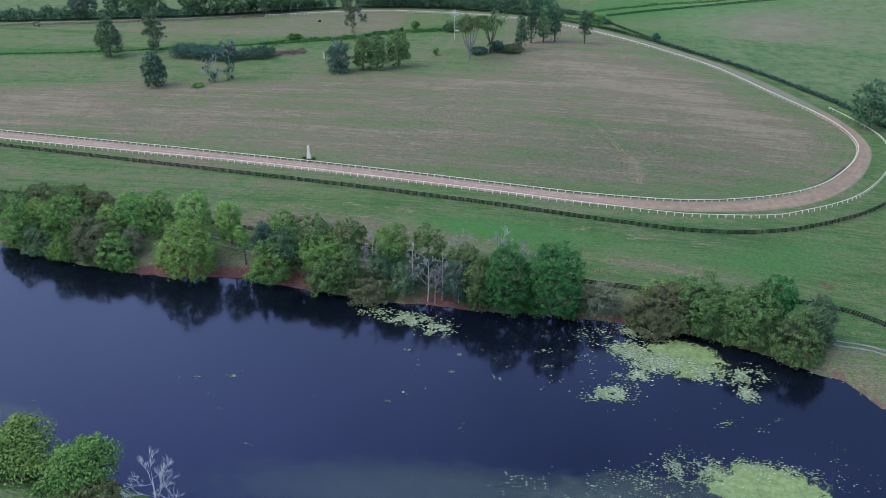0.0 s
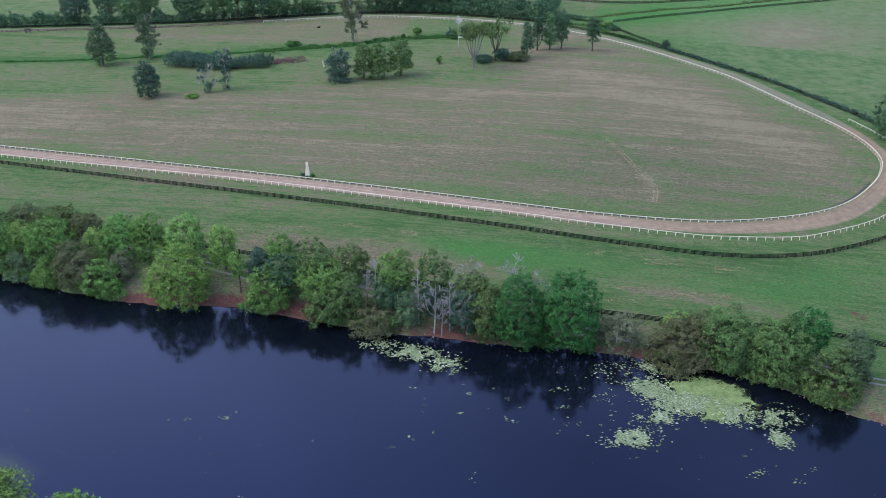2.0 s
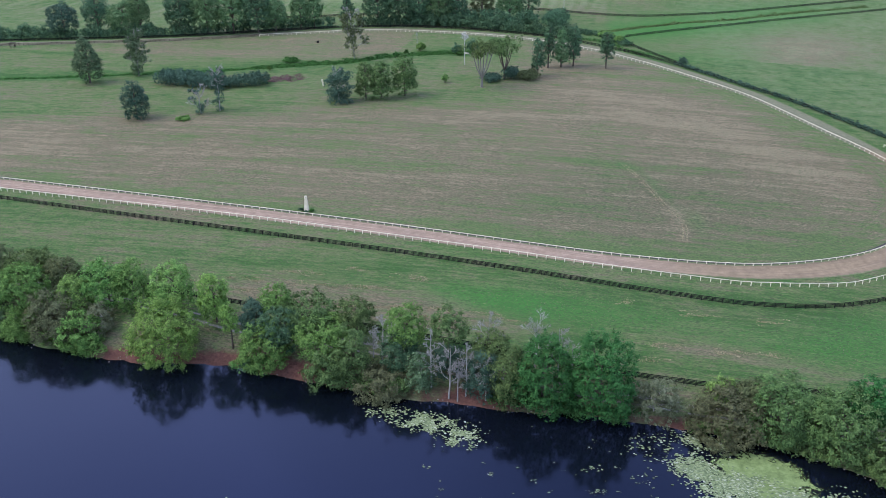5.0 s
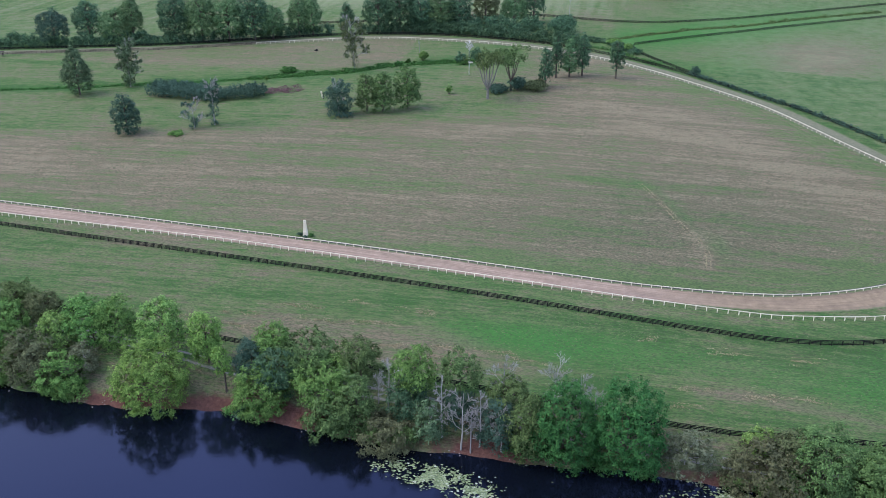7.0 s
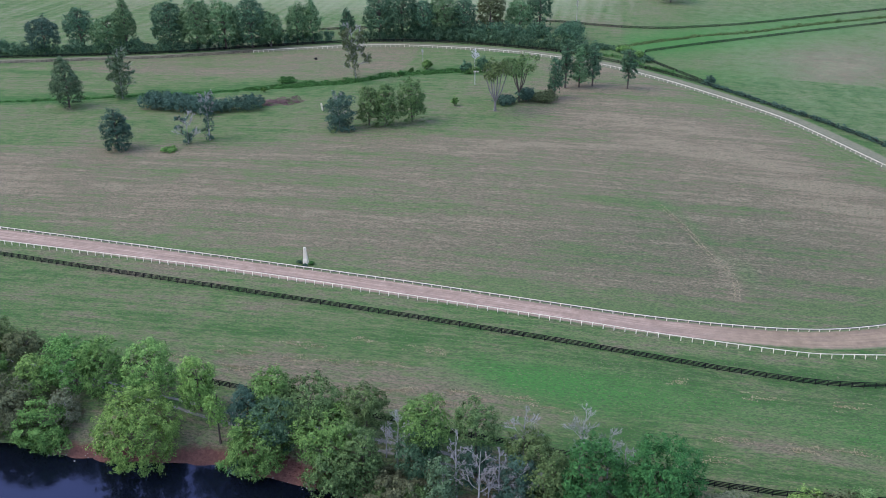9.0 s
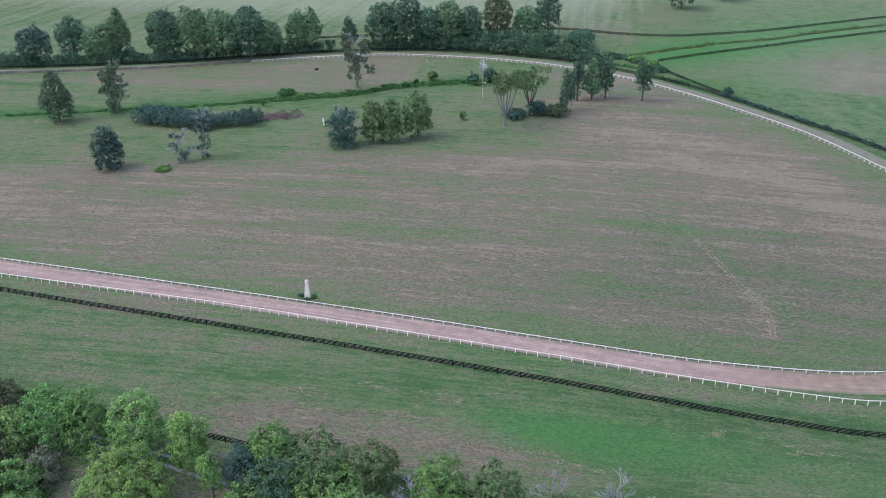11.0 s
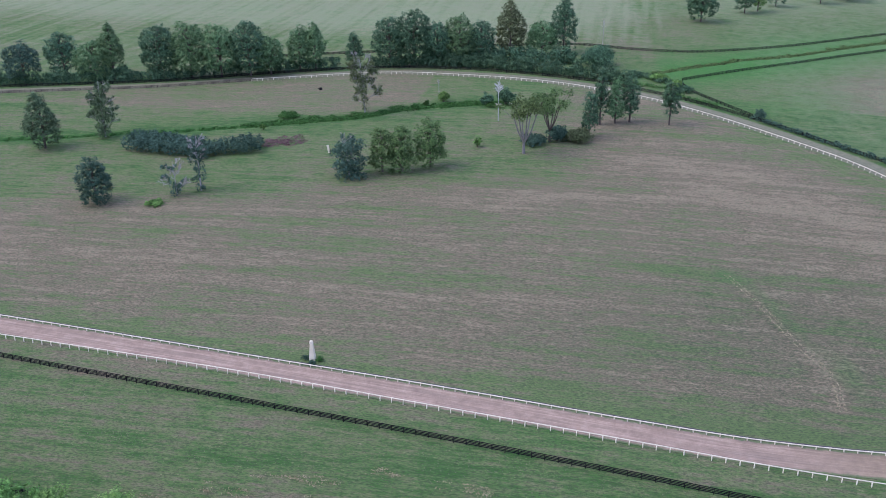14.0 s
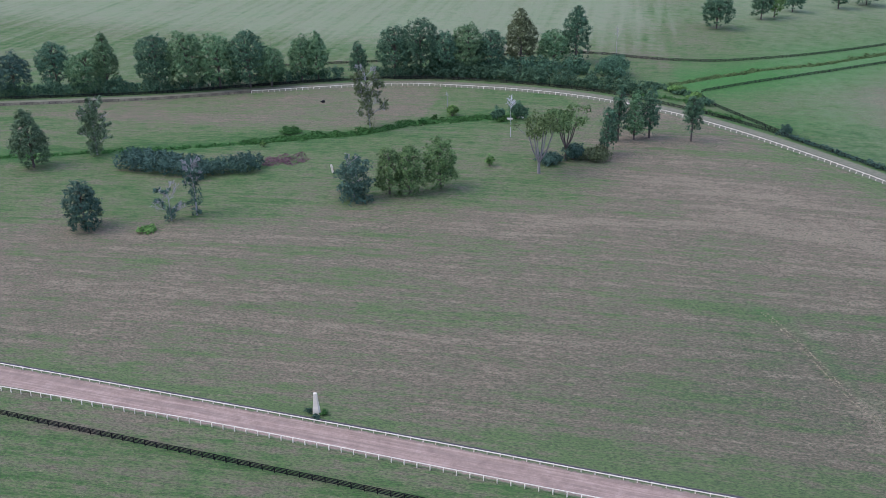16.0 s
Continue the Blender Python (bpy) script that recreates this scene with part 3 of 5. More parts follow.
# ---- race track and farm lane ----
mid_line = smooth_line(INNER + INNER_WEST[1:], 2.5)
u = np.linspace(0, 1, len(mid_line))
out_w = -6.3 - 1.6 * np.exp(-((mid_line[:, 0] - 52) / 24) ** 2 - ((mid_line[:, 1] - 232) / 16) ** 2) - 2.0 * ease(315, 355, mid_line[:, 1])
out_w += 1.9 * np.exp(-((mid_line[:, 0] - 88) / 12) ** 2 - ((mid_line[:, 1] - 288) / 30) ** 2)
v, f, e = ribbon(mid_line, 0.85, out_w, 0.05, 9)
turf = ease(236, 262, plan(v[:, 0], v[:, 1])[1])
m = len(mid_line)
across, along = np.repeat(np.linspace(0, 6.6, 9), m), np.tile(np.arange(m) * 2.5, 9)
tan = ease(-8, 28, v[:, 0])
road = new("race_track", mesh_of("race_track", v, f, "track_dirt", True, {"edge": np.where(e > 0.9, 0.95, 0.55 * e), "turf": turf, "across": across, "along": along, "tan": tan}))
tagged(road, "pinkish dirt gallop track between running rails", "track", kind="structure")

strip = mid_line[(mid_line[:, 1] < 268) & (np.arange(m) < m // 2)]
v, f, e = ribbon(strip, 0.9, 1.9, 0.06, 5)
verge = new("verge", mesh_of("verge", v, f, "verge_strip", True, {"edge": e}))
tagged(verge, "dark strip along the inside running rail", "verge", kind="structure")

lane = smooth_line(LANE, 3)
for k, off in enumerate((-0.95, 0.95)):
    v, f, e = ribbon(lane, -0.42, 0.42, 0.04, 5, off)
    ob = new("road", mesh_of("road", v, f, "track_gravel", True, {"edge": e}))
    tagged(ob, "pale gravel wheel track of a farm lane in grass", "lane", kind="structure")


# ---- rails and fences ----
def running_rail(line, label, lean):
    """A white running rail; lean is how far the foot of a post stands out from under the rail."""
    thing = holder("running_rail", Matrix(), label, "rail", "rails of the race track")
    v, f = bar(line, 0.98, 0.13, 0.14)
    part("rail", mesh_of("rail", v, f, "white_paint"), thing)
    v, f = tubes([[((0, lean, -0.3), 0.115), ((0, lean, 0.62), 0.11), ((0, lean * 0.55, 0.84), 0.10), ((0, 0, 0.95), 0.08)]], 6)
    me = mesh_of("post", v, f, "white_paint")
    d = np.gradient(line, axis=0)
    g = ground_height(line[:, 0], line[:, 1])
    r = np.random.RandomState(len(line))
    for i, p in enumerate(line):
        ob = part("post", me, thing)
        ob.matrix_basis = Matrix.Translation((p[0], p[1], g[i])) @ Matrix.Rotation(math.atan2(d[i, 1], d[i, 0]) + r.normal(0, 0.03), 4, "Z")
    return thing


def board_fence(points, label, paint="black_paint", boards=4, high=1.32, span=2.44, wide=0.16):
    line = smooth_line(points, span)
    thing = holder("board_fence", Matrix(), label, "fence", "board fences")
    r = np.random.RandomState(int(abs(points[0][0]) * 7) % 1000)
    jit = r.normal(0, 0.012, len(line))
    for k in range(boards):
        v, f = bar(line, 0.26 + k * (high - 0.38) / (boards - 1), 0.05, 0.175, 0.10, jit)
        part("board", mesh_of("board", v, f, paint), thing)
    me = box_mesh("post", wide, wide, -0.4, high, paint, 0.015)
    d = np.gradient(line, axis=0)
    g = ground_height(line[:, 0], line[:, 1])
    for i, p in enumerate(line):
        ob = part("post", me, thing)
        ob.matrix_basis = Matrix.Translation((p[0], p[1], g[i] + r.normal(0, 0.02))) @ Matrix.Rotation(math.atan2(d[i, 1], d[i, 0]), 4, "Z") @ Matrix.Rotation(r.normal(0, 0.02), 4, "X")
    return thing


running_rail(inner[int(len(inner) * 0.03):], "white running rail on the inside of the track", 0.5)
running_rail(outer[8:], "white running rail with gooseneck posts outside the track", -0.18)
board_fence(INNER_WEST, "weathered brown board fence along the track", "brown_timber", 3, 1.2)
board_fence(BLACK, "black four-board fence along the track")
board_fence(HEDGE_FENCE, "black board fence overgrown with vines beside the track")
board_fence(BACK_FENCE, "black board fence meeting the track fence at an angle")
board_fence(FIELD_FENCE, "black board fence across the far pasture")
board_fence(LANE_FENCE, "black board fence beside the grassy creek")
board_fence(POND_FENCE, "black board fence between pond lane and pasture")

# ---- trees and shrubs ----
def leaf_cards(centres, normals, size, r):
    """Leaf sprays: small folded diamonds about each centre, turned roughly to its normal."""
    n = len(centres)
    nrm = normals + r.normal(0, 0.6, (n, 3))
    nrm /= np.linalg.norm(nrm, axis=1)[:, None] + 1e-9
    ref = r.normal(0, 1, (n, 3))
    a = np.cross(nrm, ref)
    a /= np.linalg.norm(a, axis=1)[:, None] + 1e-9
    b = np.cross(nrm, a)
    s = size * r.uniform(0.5, 1.45, (n, 1))
    fold = nrm * s * 0.22
    v = np.stack([centres - a * s, centres + b * s * 0.5 - fold, centres + a * s * 0.9, centres - b * s * 0.5 - fold], 1).reshape(-1, 3)
    f = np.arange(n * 4).reshape(-1, 4)
    tri = np.concatenate([f[:, [0, 1, 2]], f[:, [0, 2, 3]]])
    return v, tri


def foliage(lobes, size, cover, r, fill=0.15, ragged=4):
    """Leaves over rounded lobes (centre, radii); each lobe carries smaller ragged tufts that break its outline."""
    cs, ns = [], []

    def shell(c, rad, cov, spread):
        area = 4 * math.pi * (np.prod(rad) ** (2 / 3))
        n = max(6, int(cov * area / (size * size)))
        d = r.normal(0, 1, (n, 3))
        d /= np.linalg.norm(d, axis=1)[:, None]
        d = d[r.rand(n) < np.clip(0.75 + 0.5 * d[:, 2], 0.3, 1)]
        k = r.normal(0.92, spread, (len(d), 1))
        k = np.where(r.rand(len(d), 1) < fill, r.uniform(0.2, 0.8, (len(d), 1)), k)
        cs.append(np.asarray(c) + d * k * np.asarray(rad))
        ns.append(d + np.array([0, 0, 0.4]))

    for c, rad in lobes:
        shell(c, rad, cover * 0.5, 0.12)
        for _ in range(ragged):
            d = r.normal(0, 1, 3)
            d[2] = abs(d[2]) * 0.9 - 0.25
            d /= np.linalg.norm(d)
            k = r.uniform(0.28, 0.5)
            shell(np.asarray(c) + d * np.asarray(rad) * r.uniform(0.75, 1.12), np.asarray(rad) * k * r.uniform(0.7, 1.3, 3), cover * 0.8, 0.2)
    return leaf_cards(np.concatenate(cs), np.concatenate(ns), size, r)


def crown_lobes(high, wide, base, count, r, taper=0.0):
    """Lobes that fill an uneven crown from base to high; taper narrows it towards the top."""
    lobes = []
    mid, half = (base + high) / 2, (high - base) / 2
    skew = r.normal(0, 0.035, 2) * wide
    for i in range(count):
        k = (i + 0.5) / count
        z = mid + half * 0.82 * (2 * k - 1)
        ring = math.sqrt(max(0.08, 1 - (abs(z - mid) / half) ** 1.8)) * (1 - taper * max(0, 2 * k - 0.7))
        a = i * 2.399 + r.uniform(-0.7, 0.7)
        off = wide / 2 * ring * r.uniform(0.12, 0.70)
        rad = wide * r.uniform(0.11, 0.20) * (1 - 0.5 * taper * k)
        lobes.append(((off * math.cos(a) + skew[0] * k, off * math.sin(a) + skew[1] * k, z + r.normal(0, 0.04) * half), (rad * r.uniform(0.8, 1.25), rad * r.uniform(0.8, 1.25), rad * r.uniform(0.65, 1.1))))
    lobes.append(((0, 0, mid), (wide * 0.24, wide * 0.24, half * 0.65)))
    lobes.append(((skew[0], skew[1], high - wide * 0.15), (wide * 0.16 * (1 - 0.4 * taper), wide * 0.16 * (1 - 0.4 * taper), wide * 0.17)))
    return lobes


def limbs(high, trunk_r, lobes, r, clear, fork=False):
    """A bent tapered trunk and a limb to each lobe."""
    bend = r.normal(0, 0.02 * high, 2)
    def at(k):
        return Vector((bend[0] * k * k, bend[1] * k * k, high * k))
    steps = (0, 0.06, clear * 0.6, clear + 0.05) if fork else (0, 0.06, 0.25, 0.5, 0.72, 0.9)
    segs = [[(at(k) - (Vector((0, 0, 0.6)) if k == 0 else Vector()), trunk_r * (1.35 if k == 0 else 1.05 - 0.9 * k)) for k in steps]]
    for c, rad in lobes:
        c = Vector(c)
        k = clear * r.uniform(0.8, 1.1) if fork else min(0.8, max(clear, (c.z - 0.35 * math.hypot(c.x, c.y)) / high * 0.8))
        a = at(k)
        m = a.lerp(c, 0.5) + Vector((0, 0, 0.08 * (c - a).length))
        w = 0.75 if fork else 1.0
        segs.append([(a, trunk_r * 0.45 * w), (m, trunk_r * 0.34 * w), (c, trunk_r * 0.14 * w)])
        for _ in range(2):
            t = c + Vector(r.normal(0, 0.5, 3)) * rad[0]
            segs.append([(m.lerp(c, 0.6), trunk_r * 0.16), (t, trunk_r * 0.05)])
    return segs


def bare_limbs(high, wide, r, trunk_r, start=0.25, depth=3, lean=0.0, thin=1.0):
    """The branches of a leafless tree."""
    segs, tips = [], []
    def grow(p, d, length, rad, level):
        q = p + d * length * 0.5 + Vector(r.normal(0, 0.05 * length, 3))
        e = q + (d + Vector((0, 0, 0.15))).normalized() * length * 0.5
        segs.append([(p, rad), (q, rad * 0.8), (e, rad * 0.55)])
        if level == 0:
            tips.append(e)
            return
        for i in range(4):
            w = r.uniform(0, 2 * math.pi)
            spread = r.uniform(0.35, 0.75)
            side = d.orthogonal().normalized()
            side.rotate(Matrix.Rotation(w, 3, d))
            grow(p.lerp(e, r.uniform(0.5, 1.0)), (d + side * spread + Vector((0, 0, 0.12))).normalized(), length * r.uniform(0.5, 0.72), max(rad * 0.55, 0.022 * thin), level - 1)
    top = Vector((r.normal(0, 0.03) * high + lean * high, r.normal(0, 0.03) * high, high * 0.92))
    trunk = [(Vector((0, 0, -0.6)), trunk_r * 1.2), (top * 0.3 + Vector(r.normal(0, 0.1, 3)), trunk_r * 0.85), (top * 0.65, trunk_r * 0.55), (top, trunk_r * 0.12)]
    segs.append(trunk)
    n = max(6, int(high / 1.3))
    for i in range(n):
        k = start + (0.92 - start) * i / n
        a = i * 2.4 + r.uniform(-0.4, 0.4)
        up = r.uniform(0.5, 1.1)
        d = Vector((math.cos(a), math.sin(a), up)).normalized()
        grow(top * k, d, wide * 0.36 * (1.15 - 0.55 * k) * r.uniform(0.7, 1.15), max(trunk_r * 0.5 * (1.1 - k), 0.05 * thin), depth - 1)
    return segs, tips


def clumped(wide, up, down, r, size, clump, cover, shaggy=0.2, taper=0.0):
    """Leaf sprays in many small clumps over an uneven crown about the origin: its radius, its reach up and down.
    Below the middle it keeps its girth; taper narrows it upwards."""
    area = 4 * math.pi * ((wide ** 3.2 + 2 * (wide * (up + down) / 2) ** 1.6) / 3) ** 0.625
    count = max(14, int(cover * area / (math.pi * clump * clump)))
    seed = Vector(r.uniform(0, 50, 3))
    cs, ns = [], []
    for _ in range(count):
        d = Vector(r.normal(0, 1, 3)).normalized()
        if d.z < -0.5 and r.rand() < 0.3:
            continue
        k = 1 + 1.3 * shaggy * noise.noise(d * 1.5 + seed) + shaggy * noise.noise(d * 3.7 + seed)
        k *= r.uniform(0.35, 0.8) if r.rand() < 0.22 else r.uniform(0.84, 1.0)
        flat = math.hypot(d.x, d.y)
        girth = (1 - abs(d.z) ** 4) ** 0.25 / max(flat, 0.2) if d.z < 0 else 1 - taper * d.z
        c = np.array((d.x * wide * k * girth, d.y * wide * k * girth, d.z * (up if d.z > 0 else down) * k))
        rad = clump * r.uniform(0.55, 1.35)
        m = max(6, int(3.1 * (rad / size) ** 2))
        o = r.normal(0, 0.5, (m, 3)) * rad
        o[:, 2] *= 0.7
        cs.append(c + o)
        ns.append(np.array(d) + np.array((0, 0, 0.55)) + o * (0.7 / rad))
    return leaf_cards(np.concatenate(cs), np.concatenate(ns), size, r)


SEED = [10]


def rooted(name, x, y, label, category, group):
    SEED[0] += 1
    r = np.random.RandomState(SEED[0])
    spot = Matrix.Translation((x, y, gz(x, y))) @ Matrix.Rotation(r.uniform(0, 6.28), 4, "Z")
    return holder(name, spot, label, category, group), r


def leafy_tree(x, y, high, wide, leaf, label, group, base=0.22, size=0.42, cover=0.85, count=14, taper=0.0, bark_name="bark_brown", name="broadleaf_tree", clear=0.12, fork=False):
    thing, r = rooted(name, x, y, label, "tree", group)
    lobes = crown_lobes(high, wide, base * high, count, r, taper)
    v, f = tubes(limbs(high, (0.0125 if fork else 0.018) * high + 0.06, lobes[::2] if fork else lobes, r, clear, fork))
    part("trunk", mesh_of("trunk", v, f, bark_name, True), thing)
    half = high * (1 - base) / 2
    v, f = clumped(wide * (0.33 if group == INF else 0.42), half, half * 0.97, r, size * 0.85, 1.9 * size, 1.9 * cover, 0.22, taper * 0.7)
    v[:, 2] = np.maximum(v[:, 2] + high - half, 0.05)
    part("crown", mesh_of("crown", v, f, leaf), thing)
    return thing


def pollard(x, y, high, wide, name, label, bark_name, clear):
    """Thick limbs fork low on a short bole and carry loose tufts of regrowth at their ends."""
    thing, r = rooted(name, x, y, label, "tree", INF)
    rad = 0.023 * high
    segs = [[((0, 0, -0.6), rad * 1.3), ((0, 0, clear * high * 0.5), rad), ((0, 0, clear * high), rad * 0.9)]]
    lobes = []
    for i in range(6):
        a = i * 1.05 + r.uniform(-0.25, 0.25)
        out = Vector((math.cos(a), math.sin(a), 0)) * wide * r.uniform(0.20, 0.34)
        elbow = Vector((0, 0, clear * high)) + out * 0.5 + Vector((0, 0, 0.18 * high))
        tip = out + Vector((0, 0, high * r.uniform(0.66, 0.8)))
        segs.append([((0, 0, clear * high * 0.9), rad * 0.62), (elbow, rad * 0.5), (tip, rad * 0.30)])
        for _ in range(4):
            end = tip + Vector((r.normal(0, 0.11) * wide, r.normal(0, 0.11) * wide, r.uniform(-0.08, 0.17) * high))
            segs.append([(elbow.lerp(tip, r.uniform(0.6, 1)), rad * 0.2), (end, rad * 0.07)])
            k = wide * r.uniform(0.10, 0.15)
            lobes.append((tuple(end), (k, k, k * 0.85)))
    v, f = tubes(segs, 7)
    part("trunk", mesh_of("trunk", v, f, bark_name, True), thing)
    v, f = foliage(lobes, 0.36, 0.55, r, ragged=3)
    part("crown", mesh_of("crown", v, f, "leaf_olive"), thing)
    return thing


def dead_tree(x, y, high, wide, label, group, bark_name="bark_grey", depth=3, start=0.25, leaf="", leafy=0.0, low=0.0, size=0.4, thick=1.0, full=1.0):
    """A bare tree; leafy puts sparse sprays on some twigs, low clothes the trunk up to that share of its height."""
    thing, r = rooted("dead_tree" if not leaf else "half_bare_tree", x, y, label, "tree", group)
    segs, tips = bare_limbs(high, wide, r, (0.012 * high + 0.05) * thick, start, depth, 0.0, 1.0 if y < 200 else 1.9)
    v, f = tubes(segs, 3)
    part("trunk", mesh_of("trunk", v, f, bark_name, True), thing)
    if leaf:
        lobes = [((t.x, t.y, t.z), (wide * r.uniform(0.05, 0.09),) * 3) for t in tips if r.rand() < leafy and t.z < high * 0.86]
        if low:
            n = max(4, int(low * high * full / (wide * 0.2)))
            lobes += [((r.normal(0, 0.09) * wide * full, r.normal(0, 0.09) * wide * full, low * high * (k + 0.6) / n), (wide * r.uniform(0.16, 0.26) * full, wide * r.uniform(0.16, 0.26) * full, wide * 0.2)) for k in range(n)]
        v, f = foliage(lobes, size, 0.8, r, ragged=2)
        part("foliage", mesh_of("foliage", v, f, leaf), thing)
    return thing


def bush(x, y, high, wide, leaf, label, group="", size=0.38, cover=0.9, name="bush"):
    thing, r = rooted(name, x, y, label, "bush", group)
    lobes = []
    n = max(4, min(9, int(wide * 1.2)))
    for i in range(n):
        a = i * 2.399
        off = wide * 0.30 * math.sqrt((i + 0.3) / n)
        rad = wide * r.uniform(0.19, 0.27)
        z = high * r.uniform(0.35, 0.62) * (1 - 0.4 * off / wide)
        lobes.append(((off * math.cos(a), off * math.sin(a), z), (rad, rad, min(rad * 1.1, high * 0.42))))
    lobes.append(((0, 0, high * 0.55), (wide * 0.25, wide * 0.25, high * 0.45)))
    segs = [[((0, 0, -0.3), 0.07), (Vector(c) * 0.55, 0.05), (Vector(c), 0.02)] for c, _ in lobes]
    v, f = tubes(segs, 4)
    part("stems", mesh_of("stems", v, f, "bark_brown"), thing)
    v, f = foliage(lobes, size, cover, r)
    part("foliage", mesh_of("foliage", v, f, leaf), thing)
    return thing


def growth(name, line, wide, high, leaf, label, step=2.0, size=0.35, cover=0.8, sway=0.4, skip=0.0, kind="stuff"):
    """A continuous run of low growth along a line."""
    r = np.random.RandomState(int(abs(line[0][0] * 13 + line[0][1])) % 4000)
    pts = smooth_line(line, step)
    lobes = []
    for p in pts:
        if r.rand() < skip:
            continue
        q = p + r.normal(0, sway, 2)
        k = r.uniform(0.7, 1.25)
        lobes.append(((q[0], q[1], gz(q[0], q[1]) + high * 0.35 * k), (wide / 2 * k, wide / 2 * k, high * 0.6 * k)))
    v, f = foliage(lobes, size, cover, r, 0.1)
    return tagged(new(name, mesh_of(name, v, f, leaf)), label, "hedge", kind=kind)


BANK = "trees on the pond bank"
INF = "infield trees"
LABELS = {"leaf_brown": "olive-brown leafy tree on the pond bank", "leaf_green": "green broadleaf tree on the pond bank", "leaf_silver": "silvery-green willow-like tree at the water",
          "leaf_light": "light green rounded tree on the grassy bank", "leaf_dark": "dark green tree leaning over the water", "leaf_olive": "yellowish-olive bushy tree at the water's edge",
          "leaf_moss": "deep olive-green tree leaning over the water's edge", "leaf_vivid": "large deep green tree overhanging the pond", "leaf_bright": "bright yellow-green rounded tree on the grassy bank", "leaf_rust": "brownish olive tree at the water's edge",
          "leaf_pale": "thin greyish-green shrub with pale stems at the water", "leaf_slate": "dark blue-green tree among the bank trees"}
# leaf, place of the crown's middle, its radius and half height
BANK_WEST = [("brown", -158.2, 183.3, -1.2, 4.8, 4.0), ("olive", -143.5, 176.9, 2.2, 6.3, 3.5), ("green", -140.9, 168.9, 1.0, 6.7, 4.9), ("light", -151.3, 171.6, -1.0, 4.4, 4.9),
             ("silver", -148.3, 164.9, -7.6, 5.1, 6.1), ("green", -138.8, 162.5, -7.3, 4.4, 5.3), ("rust", -129.3, 163.4, -4.0, 6.7, 7.0), ("green", -121.5, 160.3, -5.4, 5.0, 5.9),
             ("light", -127.0, 168.3, 1.1, 4.0, 3.8), ("brown", -134.3, 175.0, 2.4, 4.6, 3.1), ("pale", -118.8, 163.9, -3.5, 3.2, 4.5), ("green", -156.1, 168.6, -4.7, 5.9, 8.6),
             ("olive", -162.1, 176.0, -1.0, 6.1, 4.4)]
BANK_GLADE = [("green", -121.2, 172.1, 2.2, 5.3, 5.8), ("green", -113.6, 171.0, 2.6, 4.4, 6.7), ("light", -103.7, 171.6, 2.3, 5.2, 6.6), ("bright", -92.4, 168.8, 2.7, 3.5, 5.9),
              ("bright", -86.5, 163.4, 1.1, 1.9, 4.1), ("bright", -100.7, 159.4, -3.0, 7.9, 8.4), ("slate", -81.9, 167.1, -0.2, 3.3, 3.9), ("green", -77.8, 170.1, 2.5, 4.0, 4.0),
              ("olive", -69.9, 168.4, 2.1, 6.3, 3.2), ("olive", -58.7, 168.8, 2.2, 4.3, 3.5), ("green", -77.8, 161.0, -5.0, 5.7, 7.1), ("dark", -74.6, 163.8, -0.7, 4.7, 4.9),
              ("green", -64.4, 162.3, -0.4, 6.1, 4.1), ("olive", -62.3, 157.3, -6.1, 4.6, 6.0)]
BANK_MIDDLE = [("olive", -56.9, 158.9, -3.5, 3.7, 7.4), ("rust", -50.0, 156.7, -7.8, 6.0, 4.9), ("green", -46.5, 164.6, 2.8, 4.6, 4.6), ("olive", -37.1, 165.1, 3.5, 4.0, 3.9),
               ("silver", -41.8, 157.4, -4.6, 3.1, 5.2), ("dark", -47.3, 161.3, -1.5, 3.9, 4.1), ("slate", -28.7, 157.9, -3.4, 3.6, 5.7), ("olive", -27.5, 162.5, 1.1, 3.8, 3.7),
               ("olive", -22.4, 156.4, -2.8, 3.6, 8.7), ("vivid", -16.1, 157.3, -2.4, 6.7, 10.5), ("vivid", -4.4, 157.8, -1.2, 7.2, 10.7), ("slate", -36.3, 160.6, -2.7, 3.2, 4.2)]
BANK_EAST = [("pale", 6.5, 157.7, -5.0, 5.0, 5.3), ("rust", 21.1, 155.4, -6.8, 7.5, 8.1), ("light", 19.6, 161.0, -2.4, 3.1, 2.0), ("moss", 30.0, 155.5, -4.0, 5.9, 9.2),
             ("brown", 25.2, 159.0, -2.9, 4.2, 4.5), ("moss", 36.7, 154.4, -5.8, 4.1, 7.4), ("moss", 41.0, 152.9, -2.9, 6.3, 8.3), ("vivid", 46.5, 156.8, 0.7, 4.5, 5.7),
             ("moss", 50.7, 146.9, -6.5, 5.6, 9.6), ("silver", 54.8, 151.1, -1.7, 4.0, 7.0)]


